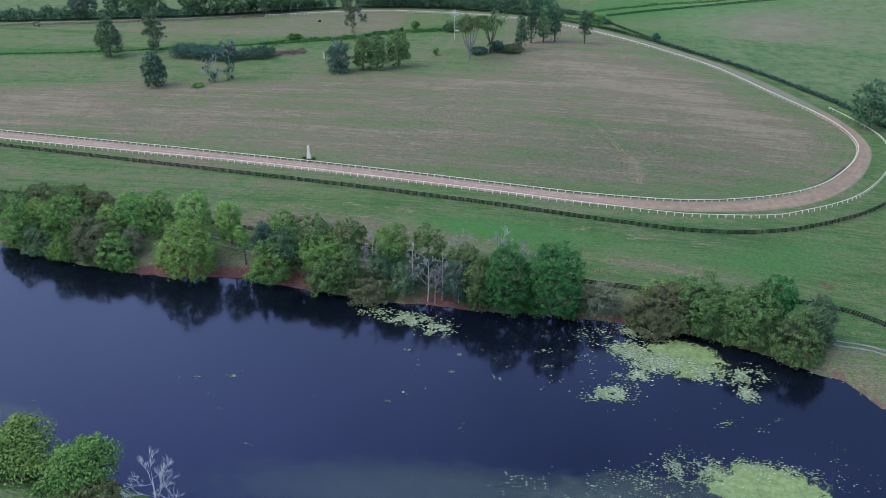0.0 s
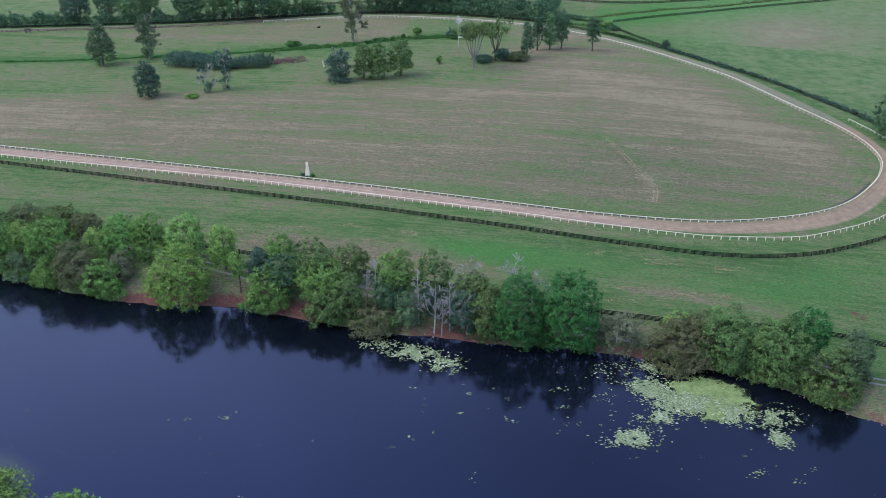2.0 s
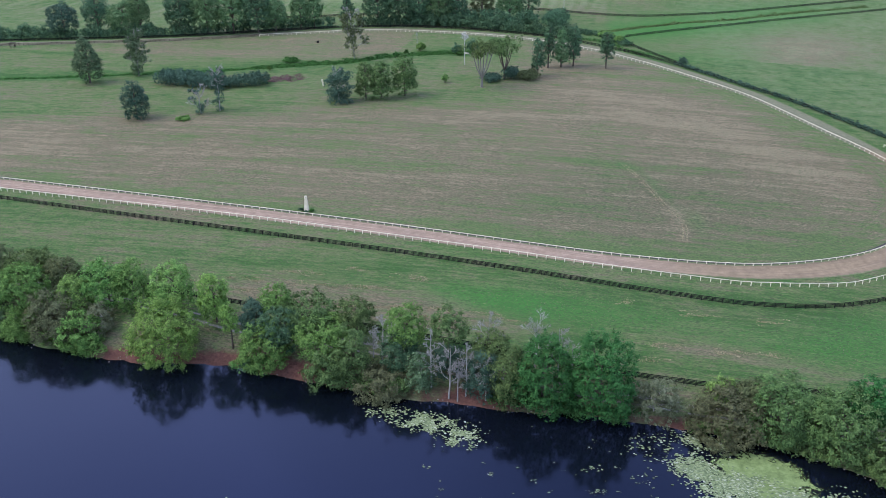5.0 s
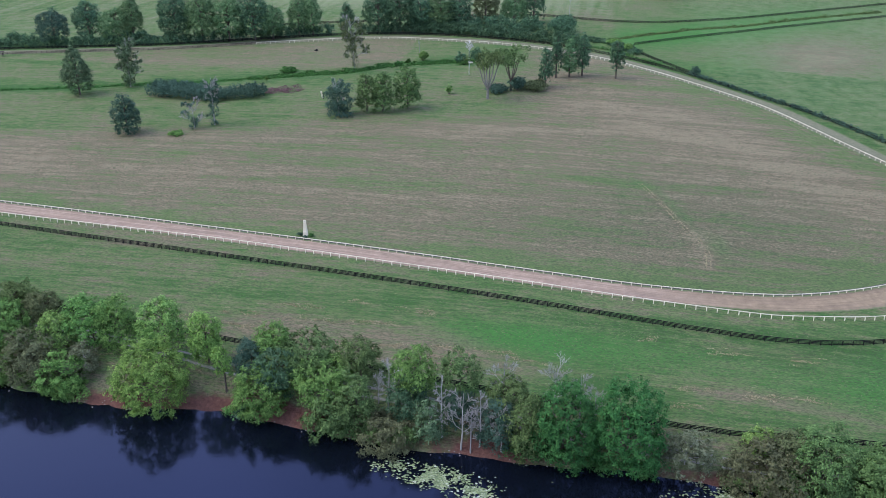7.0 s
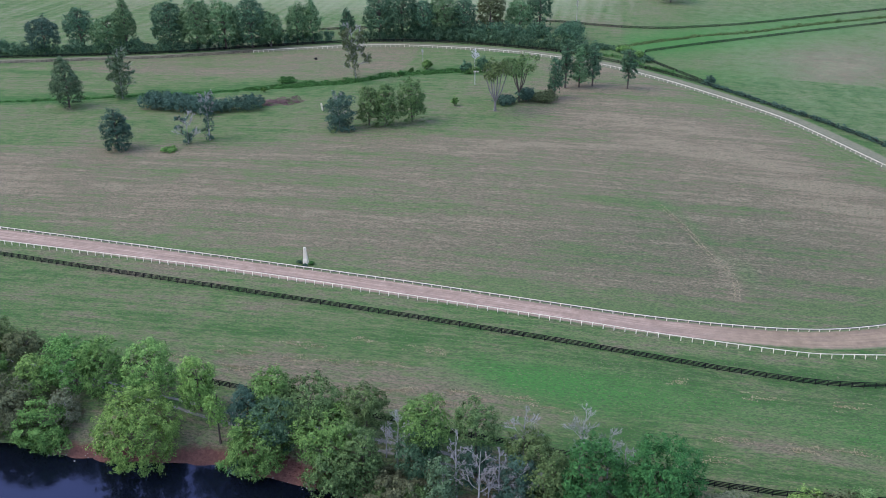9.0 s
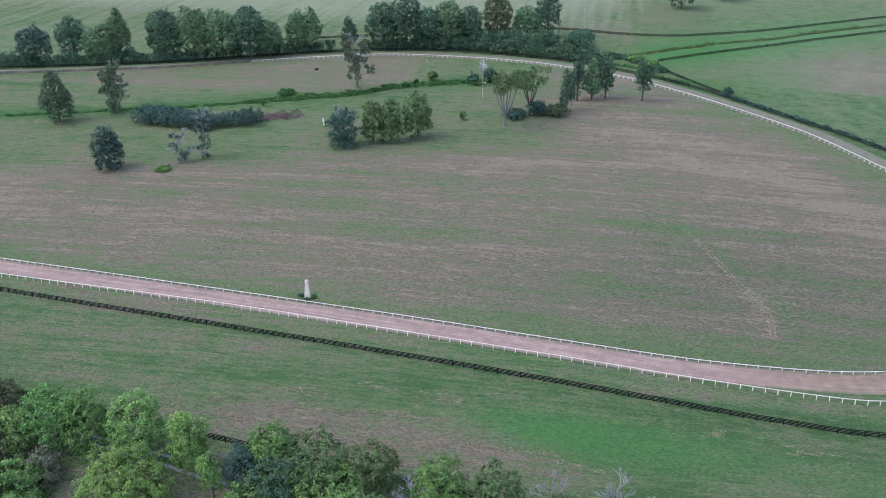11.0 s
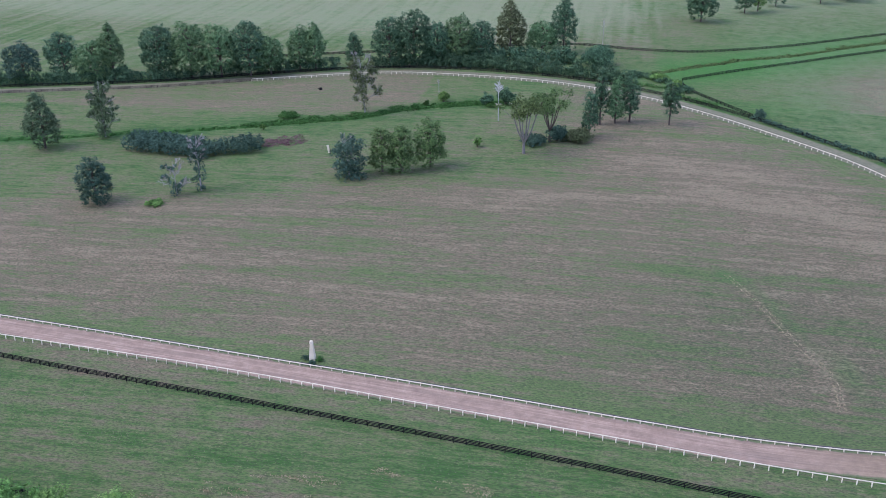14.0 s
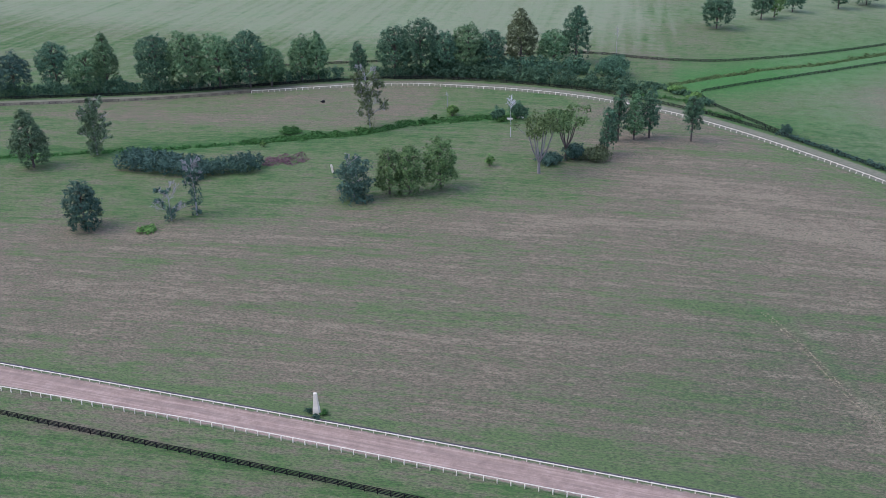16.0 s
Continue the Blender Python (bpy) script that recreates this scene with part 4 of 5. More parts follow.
def bank_tree(leaf, x, y, z, wide, half):
    """A tree or tall shrub of the pond bank; those at the water hang over it."""
    foot = gz(x, y + 0.6)
    thing, r = rooted("bank_tree", x, y + 0.6, LABELS["leaf_" + leaf], "tree", BANK)
    thing.matrix_basis = Matrix.Translation((x, y + 0.6, foot))
    mid = z - foot
    down = max(1.5, min(half, z - max(WATER, gz(x, y - 0.6 * wide)) - 0.35))
    lobes = []
    for i in range(11):
        a, e = i * 2.4 + r.uniform(-0.4, 0.4), r.uniform(-0.5, 1.1)
        lobes.append(((0.68 * wide * math.cos(a) * math.cos(e), 0.68 * wide * math.sin(a) * math.cos(e), mid + 0.68 * (half if e > 0 else down) * math.sin(e)), (1.2, 1.2, 1.0)))
    top = max(mid + 0.6 * half, 2.0)
    v, f = tubes(limbs(top, 0.016 * top + 0.05, lobes, r, max(0.08, min(0.5, 0.7 * (mid - down) / top)), False))
    part("trunk", mesh_of("trunk", v, f, "bark_grey" if leaf in ("pale", "silver") else "bark_brown", True), thing)
    thin = 0.75 if leaf == "pale" else 1.0
    v, f = clumped(wide * 0.98, half, down, r, 0.25, 0.62 if leaf in ("vivid", "silver") else 0.72, 1.5 * thin, 0.26 if leaf in ("olive", "rust", "pale") else 0.2)
    v = v + np.array((0, -0.6, mid))
    low = ground_height(v[:, 0] + x, v[:, 1] + y + 0.6) - foot
    v[:, 2] = np.maximum(v[:, 2], np.maximum(low, WATER - foot) + 0.12)
    part("crown", mesh_of("crown", v, f, "leaf_" + leaf), thing)


for row in BANK_WEST + BANK_GLADE + BANK_MIDDLE + BANK_EAST:
    bank_tree(*row)
# place, height of the top above sea level, spread
BARE = [(-50.9, 161.5, 7.3, 7.1), (-39.4, 157.8, 7.3, 5.5), (-35.4, 156.2, 5.3, 6.9), (-31.9, 156.8, 5.9, 5.5), (-27.6, 156.4, 2.2, 5.5), (-28.6, 164.8, 8.1, 7.1), (-18.4, 163.7, 9.0, 8.3), (-13.5, 163.5, 7.7, 5.5), (-53.5, 163.3, 3.2, 4.3), (-10.4, 162.7, 5.3, 5.5), (-33.5, 155.8, 1.9, 4.1)]
for x, y, top, wide in BARE:
    dead_tree(x, y, top - gz(x, y), wide, "leafless grey tree among the bank trees", BANK, depth=4, start=0.3)
for line, leaf, label in (([(-157, 166.2), (-148, 163.4), (-138, 161.6), (-128, 160), (-117.5, 158.4)], "leaf_green", "green brush overhanging the waterline"),
                          ([(-83, 160), (-75.5, 159.2)], "leaf_green", "green brush overhanging the waterline"), ([(-66, 158.2), (-57, 156.7), (-45, 155.8)], "leaf_olive", "olive brush overhanging the waterline"),
                          ([(-26, 156), (-14, 156.2), (0, 156.6)], "leaf_vivid", "deep green brush overhanging the waterline"), ([(13, 155.6), (24, 153.8), (38, 150.9), (46, 147.4), (52, 143.6)], "leaf_moss", "mossy brush overhanging the waterline")):
    growth("waterside_brush", line, 3.2, 2.4, leaf, label, 1.3, 0.27, 0.8, 0.5, 0.1)
# the near bank
bush(-95.2, 77.6, 9, 16, "leaf_light", "yellow-green thicket on the near bank", size=0.32)
bush(-82, 76.2, 8.6, 15, "leaf_green", "grey-green willow thicket on the near bank", size=0.30)
bush(-105.2, 76.1, 6.8, 12, "leaf_olive", "yellow-green thicket on the near bank", size=0.32)
dead_tree(-66.8, 75, 8.6, 12, "bleached white dead tree on the near bank", BANK, "bark_pale", 4, 0.15, thick=1.3)
dead_tree(-61.5, 70.9, 6.8, 7, "bleached white dead tree on the near bank", BANK, "bark_pale", 3, 0.2)
bush(-74.5, 70, 3.8, 9, "leaf_brown", "brownish brush on the near bank", size=0.3)

FAR = "tree row behind the track"
# form, x, y, height, width, leaf
FAR_ROW = [("broad", -303.4, 448.2, 18.7, 15.6, "slate"), ("broad", -291, 461.9, 21, 14.5, "dark"), ("broad", -271.4, 455.2, 18.4, 16, "far"), ("tall", -263, 457.2, 25.7, 12, "far"),
             ("broad", -241.5, 462.3, 24.8, 17, "dark"), ("broad", -227.4, 463.9, 25.7, 16.5, "far"), ("broad", -213.3, 465.5, 24.2, 15.5, "far"), ("broad", -200.3, 468.5, 24.8, 16, "dark"),
             ("broad", -191, 470.4, 18.4, 12, "far"), ("tall", -180.2, 480.3, 21.1, 11, "far"), ("tall", -173.2, 482.4, 21.9, 9.5, "far"), ("tall", -155.8, 487.7, 16.5, 7.6, "dark"),
             ("broad", -139.5, 490.5, 22.1, 15, "dark"), ("broad", -128.4, 493.6, 25, 17.5, "dark"), ("broad", -117.1, 494.1, 19.9, 13.5, "dark"), ("broad", -106.9, 496, 22.5, 15, "far"),
             ("broad", -97.1, 498, 20.4, 12, "dark"), ("tall", -84.6, 507.7, 27.2, 14, "brown"), ("broad", -70.6, 517.4, 16.5, 14, "far"), ("tall", -60.6, 524.7, 25.7, 13, "dark")]
FAR_FIELD = [("broad", 10.1, 617.1, 18.7, 16, "dark"), ("tall", 37.2, 650, 17.8, 11, "dark"), ("tall", 45.6, 658.9, 18.2, 9, "green"), ("broad", 58.7, 679.4, 14.5, 12, "dark"),
             ("broad", 88.5, 700.4, 17.5, 12, "dark"), ("broad", 108.3, 717.9, 16.1, 18, "dark")]
for form, x, y, high, wide, leaf in FAR_ROW + FAR_FIELD:
    name = {"dark": "dark green", "green": "green", "far": "dense green", "slate": "dark grey-green", "brown": "brownish-green"}[leaf]
    open_field = y > 440
    leafy_tree(x, y, high, wide * (1.2 if open_field else 1.7), "leaf_" + leaf, name + (" tree standing alone in the far pasture" if open_field else " tree in the row behind the race track"),
               "pasture trees" if open_field else FAR, 0.14 if open_field else 0.0, 0.48, 0.95, 24 if form == "broad" else 18, 0.0 if form == "broad" else 0.55)
leafy_tree(98.5, 313.9, 16.6, 17, "leaf_dark", "dark green tree at the fence by the bend", "pasture trees", 0.05, 0.45, 0.8)

leafy_tree(-235, 357.5, 20.9, 17, "leaf_silver", "grey-green conical tree in the infield", INF, 0.0, 0.42, 0.95, 22, 0.7)
dead_tree(-219.6, 372.3, 23.3, 11, "grey-green tree with a bare dead top", INF, "bark_grey", 3, 0.15, "leaf_silver", 0.30, 0.75, full=1.3)
leafy_tree(-186.6, 309.3, 14.2, 14.5, "leaf_slate", "dark slate-green bushy tree in the infield", INF, 0.0, 0.42, 1.0, 20)
dead_tree(-164.2, 317.7, 12.3, 7.5, "bare grey dying tree with few leaves", INF, "bark_grey", 4, 0.12, "leaf_slate", 0.03, 0.35)
dead_tree(-158.5, 322.4, 19.2, 8, "ivy-clad dead trunk with bare top branches", INF, "bark_grey", 4, 0.5, "leaf_slate", 0.05, 0.62)
dead_tree(-129.9, 411.6, 25.1, 12.5, "tall half-dead tree with bare crown", INF, "bark_grey", 4, 0.18, "leaf_brown", 0.10, 0.42, thick=0.85, full=0.5)
dead_tree(-115.5, 340.4, 15.9, 9, "dark bushy tree with bare grey top twigs", INF, "bark_grey", 3, 0.2, "leaf_slate", 0.15, 0.70, full=2.0)
leafy_tree(-105.8, 345.5, 14.8, 11.5, "leaf_moss", "green tree in a clump of three", INF, 0.0, 0.4, 0.95, 18, 0.1)
leafy_tree(-99.7, 346.7, 15.5, 13, "leaf_moss", "dense green tree in a clump of three", INF, 0.0, 0.4, 0.95, 18, 0.1)
leafy_tree(-91.3, 352.2, 16.4, 14.5, "leaf_moss", "green tree in a clump of three", INF, 0.03, 0.4, 0.95, 18)
pollard(-62.7, 370.1, 20.4, 15.0, "pollarded_tree", "pollarded tree with yellow-green regrowth on grey limbs", "bark_ash", 0.20)
pollard(-55.1, 384.2, 18.1, 15.0, "broadleaf_tree", "spreading yellow-green tree with dark forked limbs", "bark_brown", 0.24)
leafy_tree(-41.7, 392.1, 16.4, 7.8, "leaf_dark", "slender dark green tree in a line", INF, 0.05, 0.4, 0.95, 16, 0.3)
leafy_tree(-38.6, 407.8, 19.9, 7.4, "leaf_dark", "slender tall tree in a line", INF, 0.1, 0.4, 0.95, 16, 0.3)
leafy_tree(-33, 410.4, 17.1, 9.4, "leaf_far", "slender green tree in a line", INF, 0.06, 0.4, 0.95, 16, 0.3)
leafy_tree(-27.7, 413.3, 18.1, 9.6, "leaf_dark", "dark green tree in a line", INF, 0.1, 0.4, 0.95, 16, 0.2)
leafy_tree(-13.2, 412.4, 16.6, 9.6, "leaf_dark", "dark green tree beside the running rail", INF, 0.2, 0.4, 0.9, 16, 0.15)
dead_tree(-76.4, 406.7, 16.1, 6, "slender bleached dead tree trunk", INF, "bark_pale", 3, 0.72, thick=0.6)
dead_tree(-104.1, 432.5, 9.8, 2.2, "bare dead pole of a tree", INF, "bark_grey", 2, 0.8)
dead_tree(-42.1, 542.7, 15.2, 4, "bare dead trunk beside the far fence", INF, "bark_grey", 2, 0.6)

for x, y, high, wide, leaf, label in ((-60.4, 380.7, 3.3, 10, "slate", "dark scrub under the pollarded trees"), (-52.6, 385.5, 5.8, 9, "slate", "dark scrub under the pollarded trees"), (-45.6, 387.1, 3.9, 12, "brown", "dark scrub under the trees"),
                                      (-84, 427.5, 4.7, 6.4, "dark", "dark bush by the ditch"), (-76.6, 429.6, 7.1, 8, "dark", "round dark bush behind a white boat"), (-42.6, 500.9, 8.7, 19, "dark", "broad dark thicket by the creek"),
                                      (-111.6, 419.5, 2.5, 3.8, "weed", "green bush in the ditch"), (-107.8, 424.3, 3, 3, "weed", "green bush in the ditch"), (-102, 430, 4.7, 6, "green", "green bush in the ditch"),
                                      (-79.2, 374.7, 4, 4, "green", "small green bush in the infield"), (-162.5, 386, 2.4, 2.6, "green", "small bush at the ditch"), (-167.9, 309.5, 1.5, 6.4, "green", "low patch of green brush"),
                                      (21, 428.8, 3.6, 5.3, "slate", "dark bush on the track fence"), (-158.5, 402.9, 2.2, 8, "weed", "green weeds by the ditch"), (-224, 377.2, 4.7, 4.5, "green", "small bush at the foot of a tree"),
                                      (-81.1, 158.7, 3.3, 4, "dark", "low bush on the red bank"), (-81.8, 425.3, 1.9, 5, "weed", "weeds by the ditch"),
                                      (-9.2, 467.1, 3.3, 7, "green", "bush by the creek crossing"), (-15.8, 478.1, 3, 8, "green", "bush by the creek crossing"), (-4.8, 458.8, 3.7, 4, "dark", "bush on the fence corner")):
    bush(x, y, high, wide, "leaf_" + leaf, label, "bushes", 0.4)


def thicket(ends, high, wide, leaf, label):
    """An elongated dense shrub island."""
    (x0, y0), (x1, y1) = ends
    thing, r = rooted("shrub_thicket", (x0 + x1) / 2, (y0 + y1) / 2, label, "bush", "shrub islands")
    thing.matrix_basis = Matrix.Translation(thing.matrix_basis.translation)
    n = int(math.hypot(x1 - x0, y1 - y0) / 1.9)
    lobes = []
    for i in range(n):
        k = (i + 0.5) / n - 0.5
        for s in (-1, 1):
            c = (k * (x1 - x0) + r.normal(0, 0.4), k * (y1 - y0) + s * wide * 0.24 + r.normal(0, 0.4), high * 0.5 * (1 - 0.8 * k * k) + r.normal(0, 0.2))
            lobes.append((c, (2.1, wide * 0.28, high * 0.5 * r.uniform(0.8, 1.1))))
    v, f = foliage(lobes, 0.42, 0.9, r, ragged=2)
    part("foliage", mesh_of("foliage", v, f, leaf), thing)


thicket(((-204.1, 362.5), (-169.4, 356.6)), 5.4, 13, "leaf_slate", "long dense dark green shrub island in the infield")
thicket(((-168.5, 359.2), (-155, 362.9)), 5.0, 10, "leaf_slate", "dense dark green shrub island in the infield")
growth("red_weeds", [(-155.8, 368.2), (-151.1, 374.5), (-145.9, 372.8)], 6, 0.6, "leaf_red", "reddish-pink weeds beside the shrub island", 1.5, 0.3, 0.6, 1.2)
growth("hedge", [(-355.3, 434.5), (-300.3, 446.6), (-241.3, 459.6), (-197.6, 475.6), (-165.7, 484.5)], 5.5, 6.0, "leaf_dark", "dark overgrown hedge along the fence", 2.2, 0.5, 0.8, 0.8)
growth("hedge", [(-147.7, 488.4), (-120.5, 491.1), (-84.9, 487.2), (-52.2, 479), (-29.6, 470.9)], 6, 5.5, "leaf_dark", "dark green overgrown hedge along the fence", 2.2, 0.5, 0.8, 0.9)
growth("hedge", [(-120.8, 497.1), (-85.5, 498.5), (-55.5, 504.4)], 8, 7.5, "leaf_dark", "dark undergrowth below the tree row", 2.6, 0.55, 0.8, 1.2)
growth("vines", [(19, 426.8), (42.9, 401.8), (61.6, 382.2), (77.7, 360.9), (94.3, 336.6), (103.8, 315.7)], 2.2, 1.7, "leaf_slate", "dark vines over the track fence", 1.3, 0.35, 0.75, 0.3, 0.05)
growth("vines", [(-29.4, 468.3), (-15.1, 464.8), (-2.1, 446.8), (8.2, 440.9)], 2.2, 1.3, "leaf_weed", "green weeds along the track fence", 1.6, 0.35, 0.6, 0.6, 0.2)
growth("ditch_weeds", [(-321, 354), (-254.5, 366.5), (-216.5, 377.6), (-190.8, 383.7), (-171.1, 390.2)], 2.6, 0.8, "leaf_weed", "bright green weeds in the drainage ditch", 1.2, 0.35, 0.6, 0.7, 0.05)
growth("ditch_weeds", [(-171.1, 390.2), (-150.9, 398.1), (-129.7, 406.8), (-113.4, 420.6), (-94.9, 426.8), (-80.2, 431.5)], 5.0, 1.1, "leaf_weed", "bright green weeds in the drainage ditch", 1.0, 0.35, 0.65, 1.4, 0.0)
growth("creek_weeds", [(-17.2, 491.1), (0.4, 507.7), (13.4, 518.1), (24.3, 528.4), (49, 544.1), (88.9, 580.1), (140.3, 621.4)], 3.4, 0.9, "leaf_olive", "rough olive weeds along the creek", 1.2, 0.4, 0.7, 0.7, 0.0)
growth("creek_weeds", [(-28.4, 486.8), (-20, 481), (-11.4, 469.8), (-4.8, 460.2)], 4.5, 2.0, "leaf_dark", "bushy weeds at the creek mouth", 1.6, 0.4, 0.7, 1.0)

# ---- floating plants on the pond ----
def pad_patch(name, label, areas, count, size, seed, category="lily pads", look_of="lily_pads", flock=1):
    """Lily pads lying on the water in patches (centre, radii, turn, share)."""
    r = np.random.RandomState(seed)
    verts, faces = [], []
    share = np.array([a[5] for a in areas], float)
    pick = r.choice(len(areas), count, p=share / share.sum())
    for k in pick:
        cx, cy, rx, ry, turn, _ = areas[k]
        d = r.normal(0, 0.48, 2)
        px0, py0 = cx + d[0] * rx, cy + d[1] * ry
        wob = noise.noise(Vector((cx + d[0] * rx, cy + d[1] * ry, seed * 3.1)) * 0.35)
        if wob + 0.5 * noise.noise(Vector((px0, py0, seed)) * 1.1) < -0.08 and r.rand() < 0.9:
            continue
        c, s = math.cos(radians(turn)), math.sin(radians(turn))
        px, py = cx + c * d[0] * rx - s * d[1] * ry, cy + s * d[0] * rx + c * d[1] * ry
        lean, some = r.uniform(-0.6, 0.6), r.randint(1, flock + 1)
        for _ in range(some):
            off = r.normal(0, 0.13 * (some - 1) ** 0.6 + 1e-6, 2)
            rad = size * r.uniform(0.5, 1.4)
            z = WATER + 0.03 + r.uniform(0, 0.03)
            b, m = len(verts), 7
            a0 = r.uniform(0, 6.28)
            for i in range(m):
                q = rad * r.uniform(0.75, 1.15)
                verts.append((px + 2 * off[0] + 1.4 * q * math.cos(a0 + i * 0.87), py + off[1] + 2 * lean * off[0] + q * math.sin(a0 + i * 0.87), z + r.uniform(0, 0.04)))
            faces += [(b, b + i, b + i + 1) for i in range(1, m - 1)]
    return tagged(new(name, mesh_of(name, verts, faces, look_of)), label, category, kind="stuff")


def algae_sheet(name, label, cx, cy, rx, ry, turn, material, lift):
    u, w = np.meshgrid(np.linspace(-1, 1, 41), np.linspace(-1, 1, 31))
    u, w = u.ravel(), w.ravel()
    c, s = math.cos(radians(turn)), math.sin(radians(turn))
    x, y = cx + c * u * rx - s * w * ry, cy + s * u * rx + c * w * ry
    dense = 1.15 - 1.15 * np.sqrt(u * u + w * w)
    ob = new(name, mesh_of(name, np.column_stack([x, y, np.full(x.shape, WATER + lift)]), grid_faces(41, 31), material, True, {"dense": dense}))
    return tagged(ob, label, "algae", kind="stuff")


algae_sheet("duckweed", "yellow-green duckweed mat floating on the pond", 26.3, 142.3, 14, 11.5, -14, "duckweed", 0.012)
algae_sheet("duckweed", "yellow-green duckweed mat floating on the pond", 40, 100.5, 17, 11.5, -8, "duckweed", 0.012)
algae_sheet("algae_film", "thin greyish algae film on the water", -16, 88, 60, 12, 5, "algae_film", 0.016)
algae_sheet("algae_film", "thin greyish algae film on the water", 18, 93.5, 26, 9.5, 4, "algae_film", 0.02)
algae_sheet("algae_film", "thin greyish algae film on the water", -110.3, 95, 16, 5.4, -8, "algae_film", 0.016)
pad_patch("lily_pads", "pale green lily pads in a patch by the bank", [(-38.1, 147.5, 8, 3.2, -12, 3), (-30.9, 144, 4, 3, 20, 1.2), (-48.3, 149.8, 4, 2, 0, 0.25)], 3000, 0.155, 3)
pad_patch("lily_pads", "pale green lily pads round a duckweed mat", [(14.7, 142.4, 6, 4.3, -35, 2), (21.9, 139.3, 7, 4.1, 10, 2.2), (33.1, 137.3, 8, 3.2, 6, 2.6), (10.9, 125.5, 5, 2.7, 10, 1.2), (15.1, 133.1, 4, 2.7, 30, 0.9), (16.2, 151.6, 5, 2.2, -15, 1.0), (38.5, 131, 3, 2.2, -40, 0.5), (41.1, 138.1, 3, 3.4, 0, 0.1), (6.3, 148.2, 5, 4.7, 0, 0.15)], 11000, 0.155, 4)
pad_patch("lily_pads", "pale lily pads along a duckweed mat", [(27.7, 103.9, 9, 4.7, 8, 2.5), (42.7, 106.3, 9, 2.7, -4, 1), (16.8, 97.4, 10, 4.4, 6, 0.5), (54.7, 108.1, 6, 8.1, 0, 0.1), (-1.2, 93.9, 14, 4.4, 5, 0.15)], 3600, 0.11, 6)
pad_patch("floating_leaves", "scattered pale leaves floating on dark water", [(-17.1, 131.3, 26, 12.2, 5, 2), (-51.4, 109.7, 45, 13.5, 8, 1.3), (2.9, 135.2, 14, 12.2, 0, 1.6), (29.8, 123, 16, 10.8, 0, 1.2), (-101.7, 105, 24, 16.2, 0, 0.5), (-7.9, 149.1, 14, 4.1, 0, 0.7)], 150, 0.11, 8, "floating leaves", "lily_pads", 4)
pad_patch("floating_leaves", "larger pale clumps of pads on dark water", [(-51.5, 112.4, 45, 18.9, 5, 1), (-19.1, 130.1, 12, 10.8, 0, 1), (-5.2, 135.8, 9, 8.1, 0, 1), (36, 119.9, 8, 5.4, 0, 0.6)], 30, 0.15, 9, "floating leaves", "lily_pads", 12)

# rocks and rubble along the waterline
r = np.random.RandomState(21)
verts, faces = [], []
for i in range(1300):
    k = r.randint(0, len(shore_line) - 1)
    p = shore_line[k] + (shore_line[k + 1] - shore_line[k]) * r.rand() + r.normal(0, 0.5, 2)
    if p[1] < 110 or p[0] < -180 or math.sin(p[0] * 0.16) < -0.55:
        continue
    s = r.uniform(0.08, 0.26)
    b = len(verts)
    z = max(WATER, gz(p[0], p[1])) + s * 0.25
    for dx, dy, dz in ((1, 0, 0), (0.2, 1, 0.1), (-1, 0.1, 0), (0, -1, -0.1), (0.1, 0.1, 0.8), (0, 0, -0.8)):
        verts.append((p[0] + dx * s * r.uniform(0.7, 1.3), p[1] + dy * s * r.uniform(0.7, 1.2), z + dz * s))
    faces += [(b + a, b + c, b + 4) for a, c in ((0, 1), (1, 2), (2, 3), (3, 0))] + [(b + c, b + a, b + 5) for a, c in ((0, 1), (1, 2), (2, 3), (3, 0))]
tagged(new("shore_rocks", mesh_of("shore_rocks", verts, faces, "stone")), "pale stones and rubble along the waterline", "rocks", kind="stuff")

# tufts of longer grass over the pasture and the infield
r = np.random.RandomState(33)
n = 80000
tx, ty = r.uniform(-200, 110, n), 166 + 200 * r.beta(1.0, 1.6, n)
tz = ground_height(tx, ty)
keep = (distance(np.concatenate([inner[::3], outer[::-3]]), tx, ty) > 6.5) & (distance(lane, tx, ty) > 1.8) & (tz > WATER + 1)
tx, ty, tz = tx[keep], ty[keep], tz[keep]
v, f = leaf_cards(np.column_stack([tx, ty, tz + 0.06]), np.tile((0, -0.5, 0.8), (len(tx), 1)), 0.15, r)
tagged(new("grass_tufts", mesh_of("grass_tufts", v, f, "grass_tuft")), "tufts of longer green and straw-coloured grass", "grass", kind="stuff")

# clumps of bleached grass left in streaks by the mower: from, to
STREAKS = [(-89.6, 194.4, -75.4, 194.8), (-98.4, 189.7, -88.3, 189.1), (-83.2, 188.7, -54, 190.8), (-67.6, 179.8, -52.6, 181.5), (-95.1, 184.3, -86, 183.6), (-70.6, 199.7, -65.5, 198.1), (-57.4, 197.6, -48.3, 197), (-107.4, 186.4, -102.2, 184.7),
           (19.2, 178.8, 39.2, 180.4), (6.1, 178.1, 13.1, 179.1), (12.4, 193.6, 21.4, 194.4), (-1.8, 195.7, 1.2, 195.5), (3.4, 171.7, 9.4, 172.7), (-45.6, 183.7, -32.5, 182.9), (-33.5, 184.3, -21.3, 181), (-46.4, 178.5, -40.3, 178.1), (29.5, 194, 37.5, 195)]
r = np.random.RandomState(61)
spots = []
PATHWAY = smooth_line([(-2.8, 288.9), (3.6, 274.9), (10.1, 257.3), (15, 246.2), (15, 233.5)], 0.5)
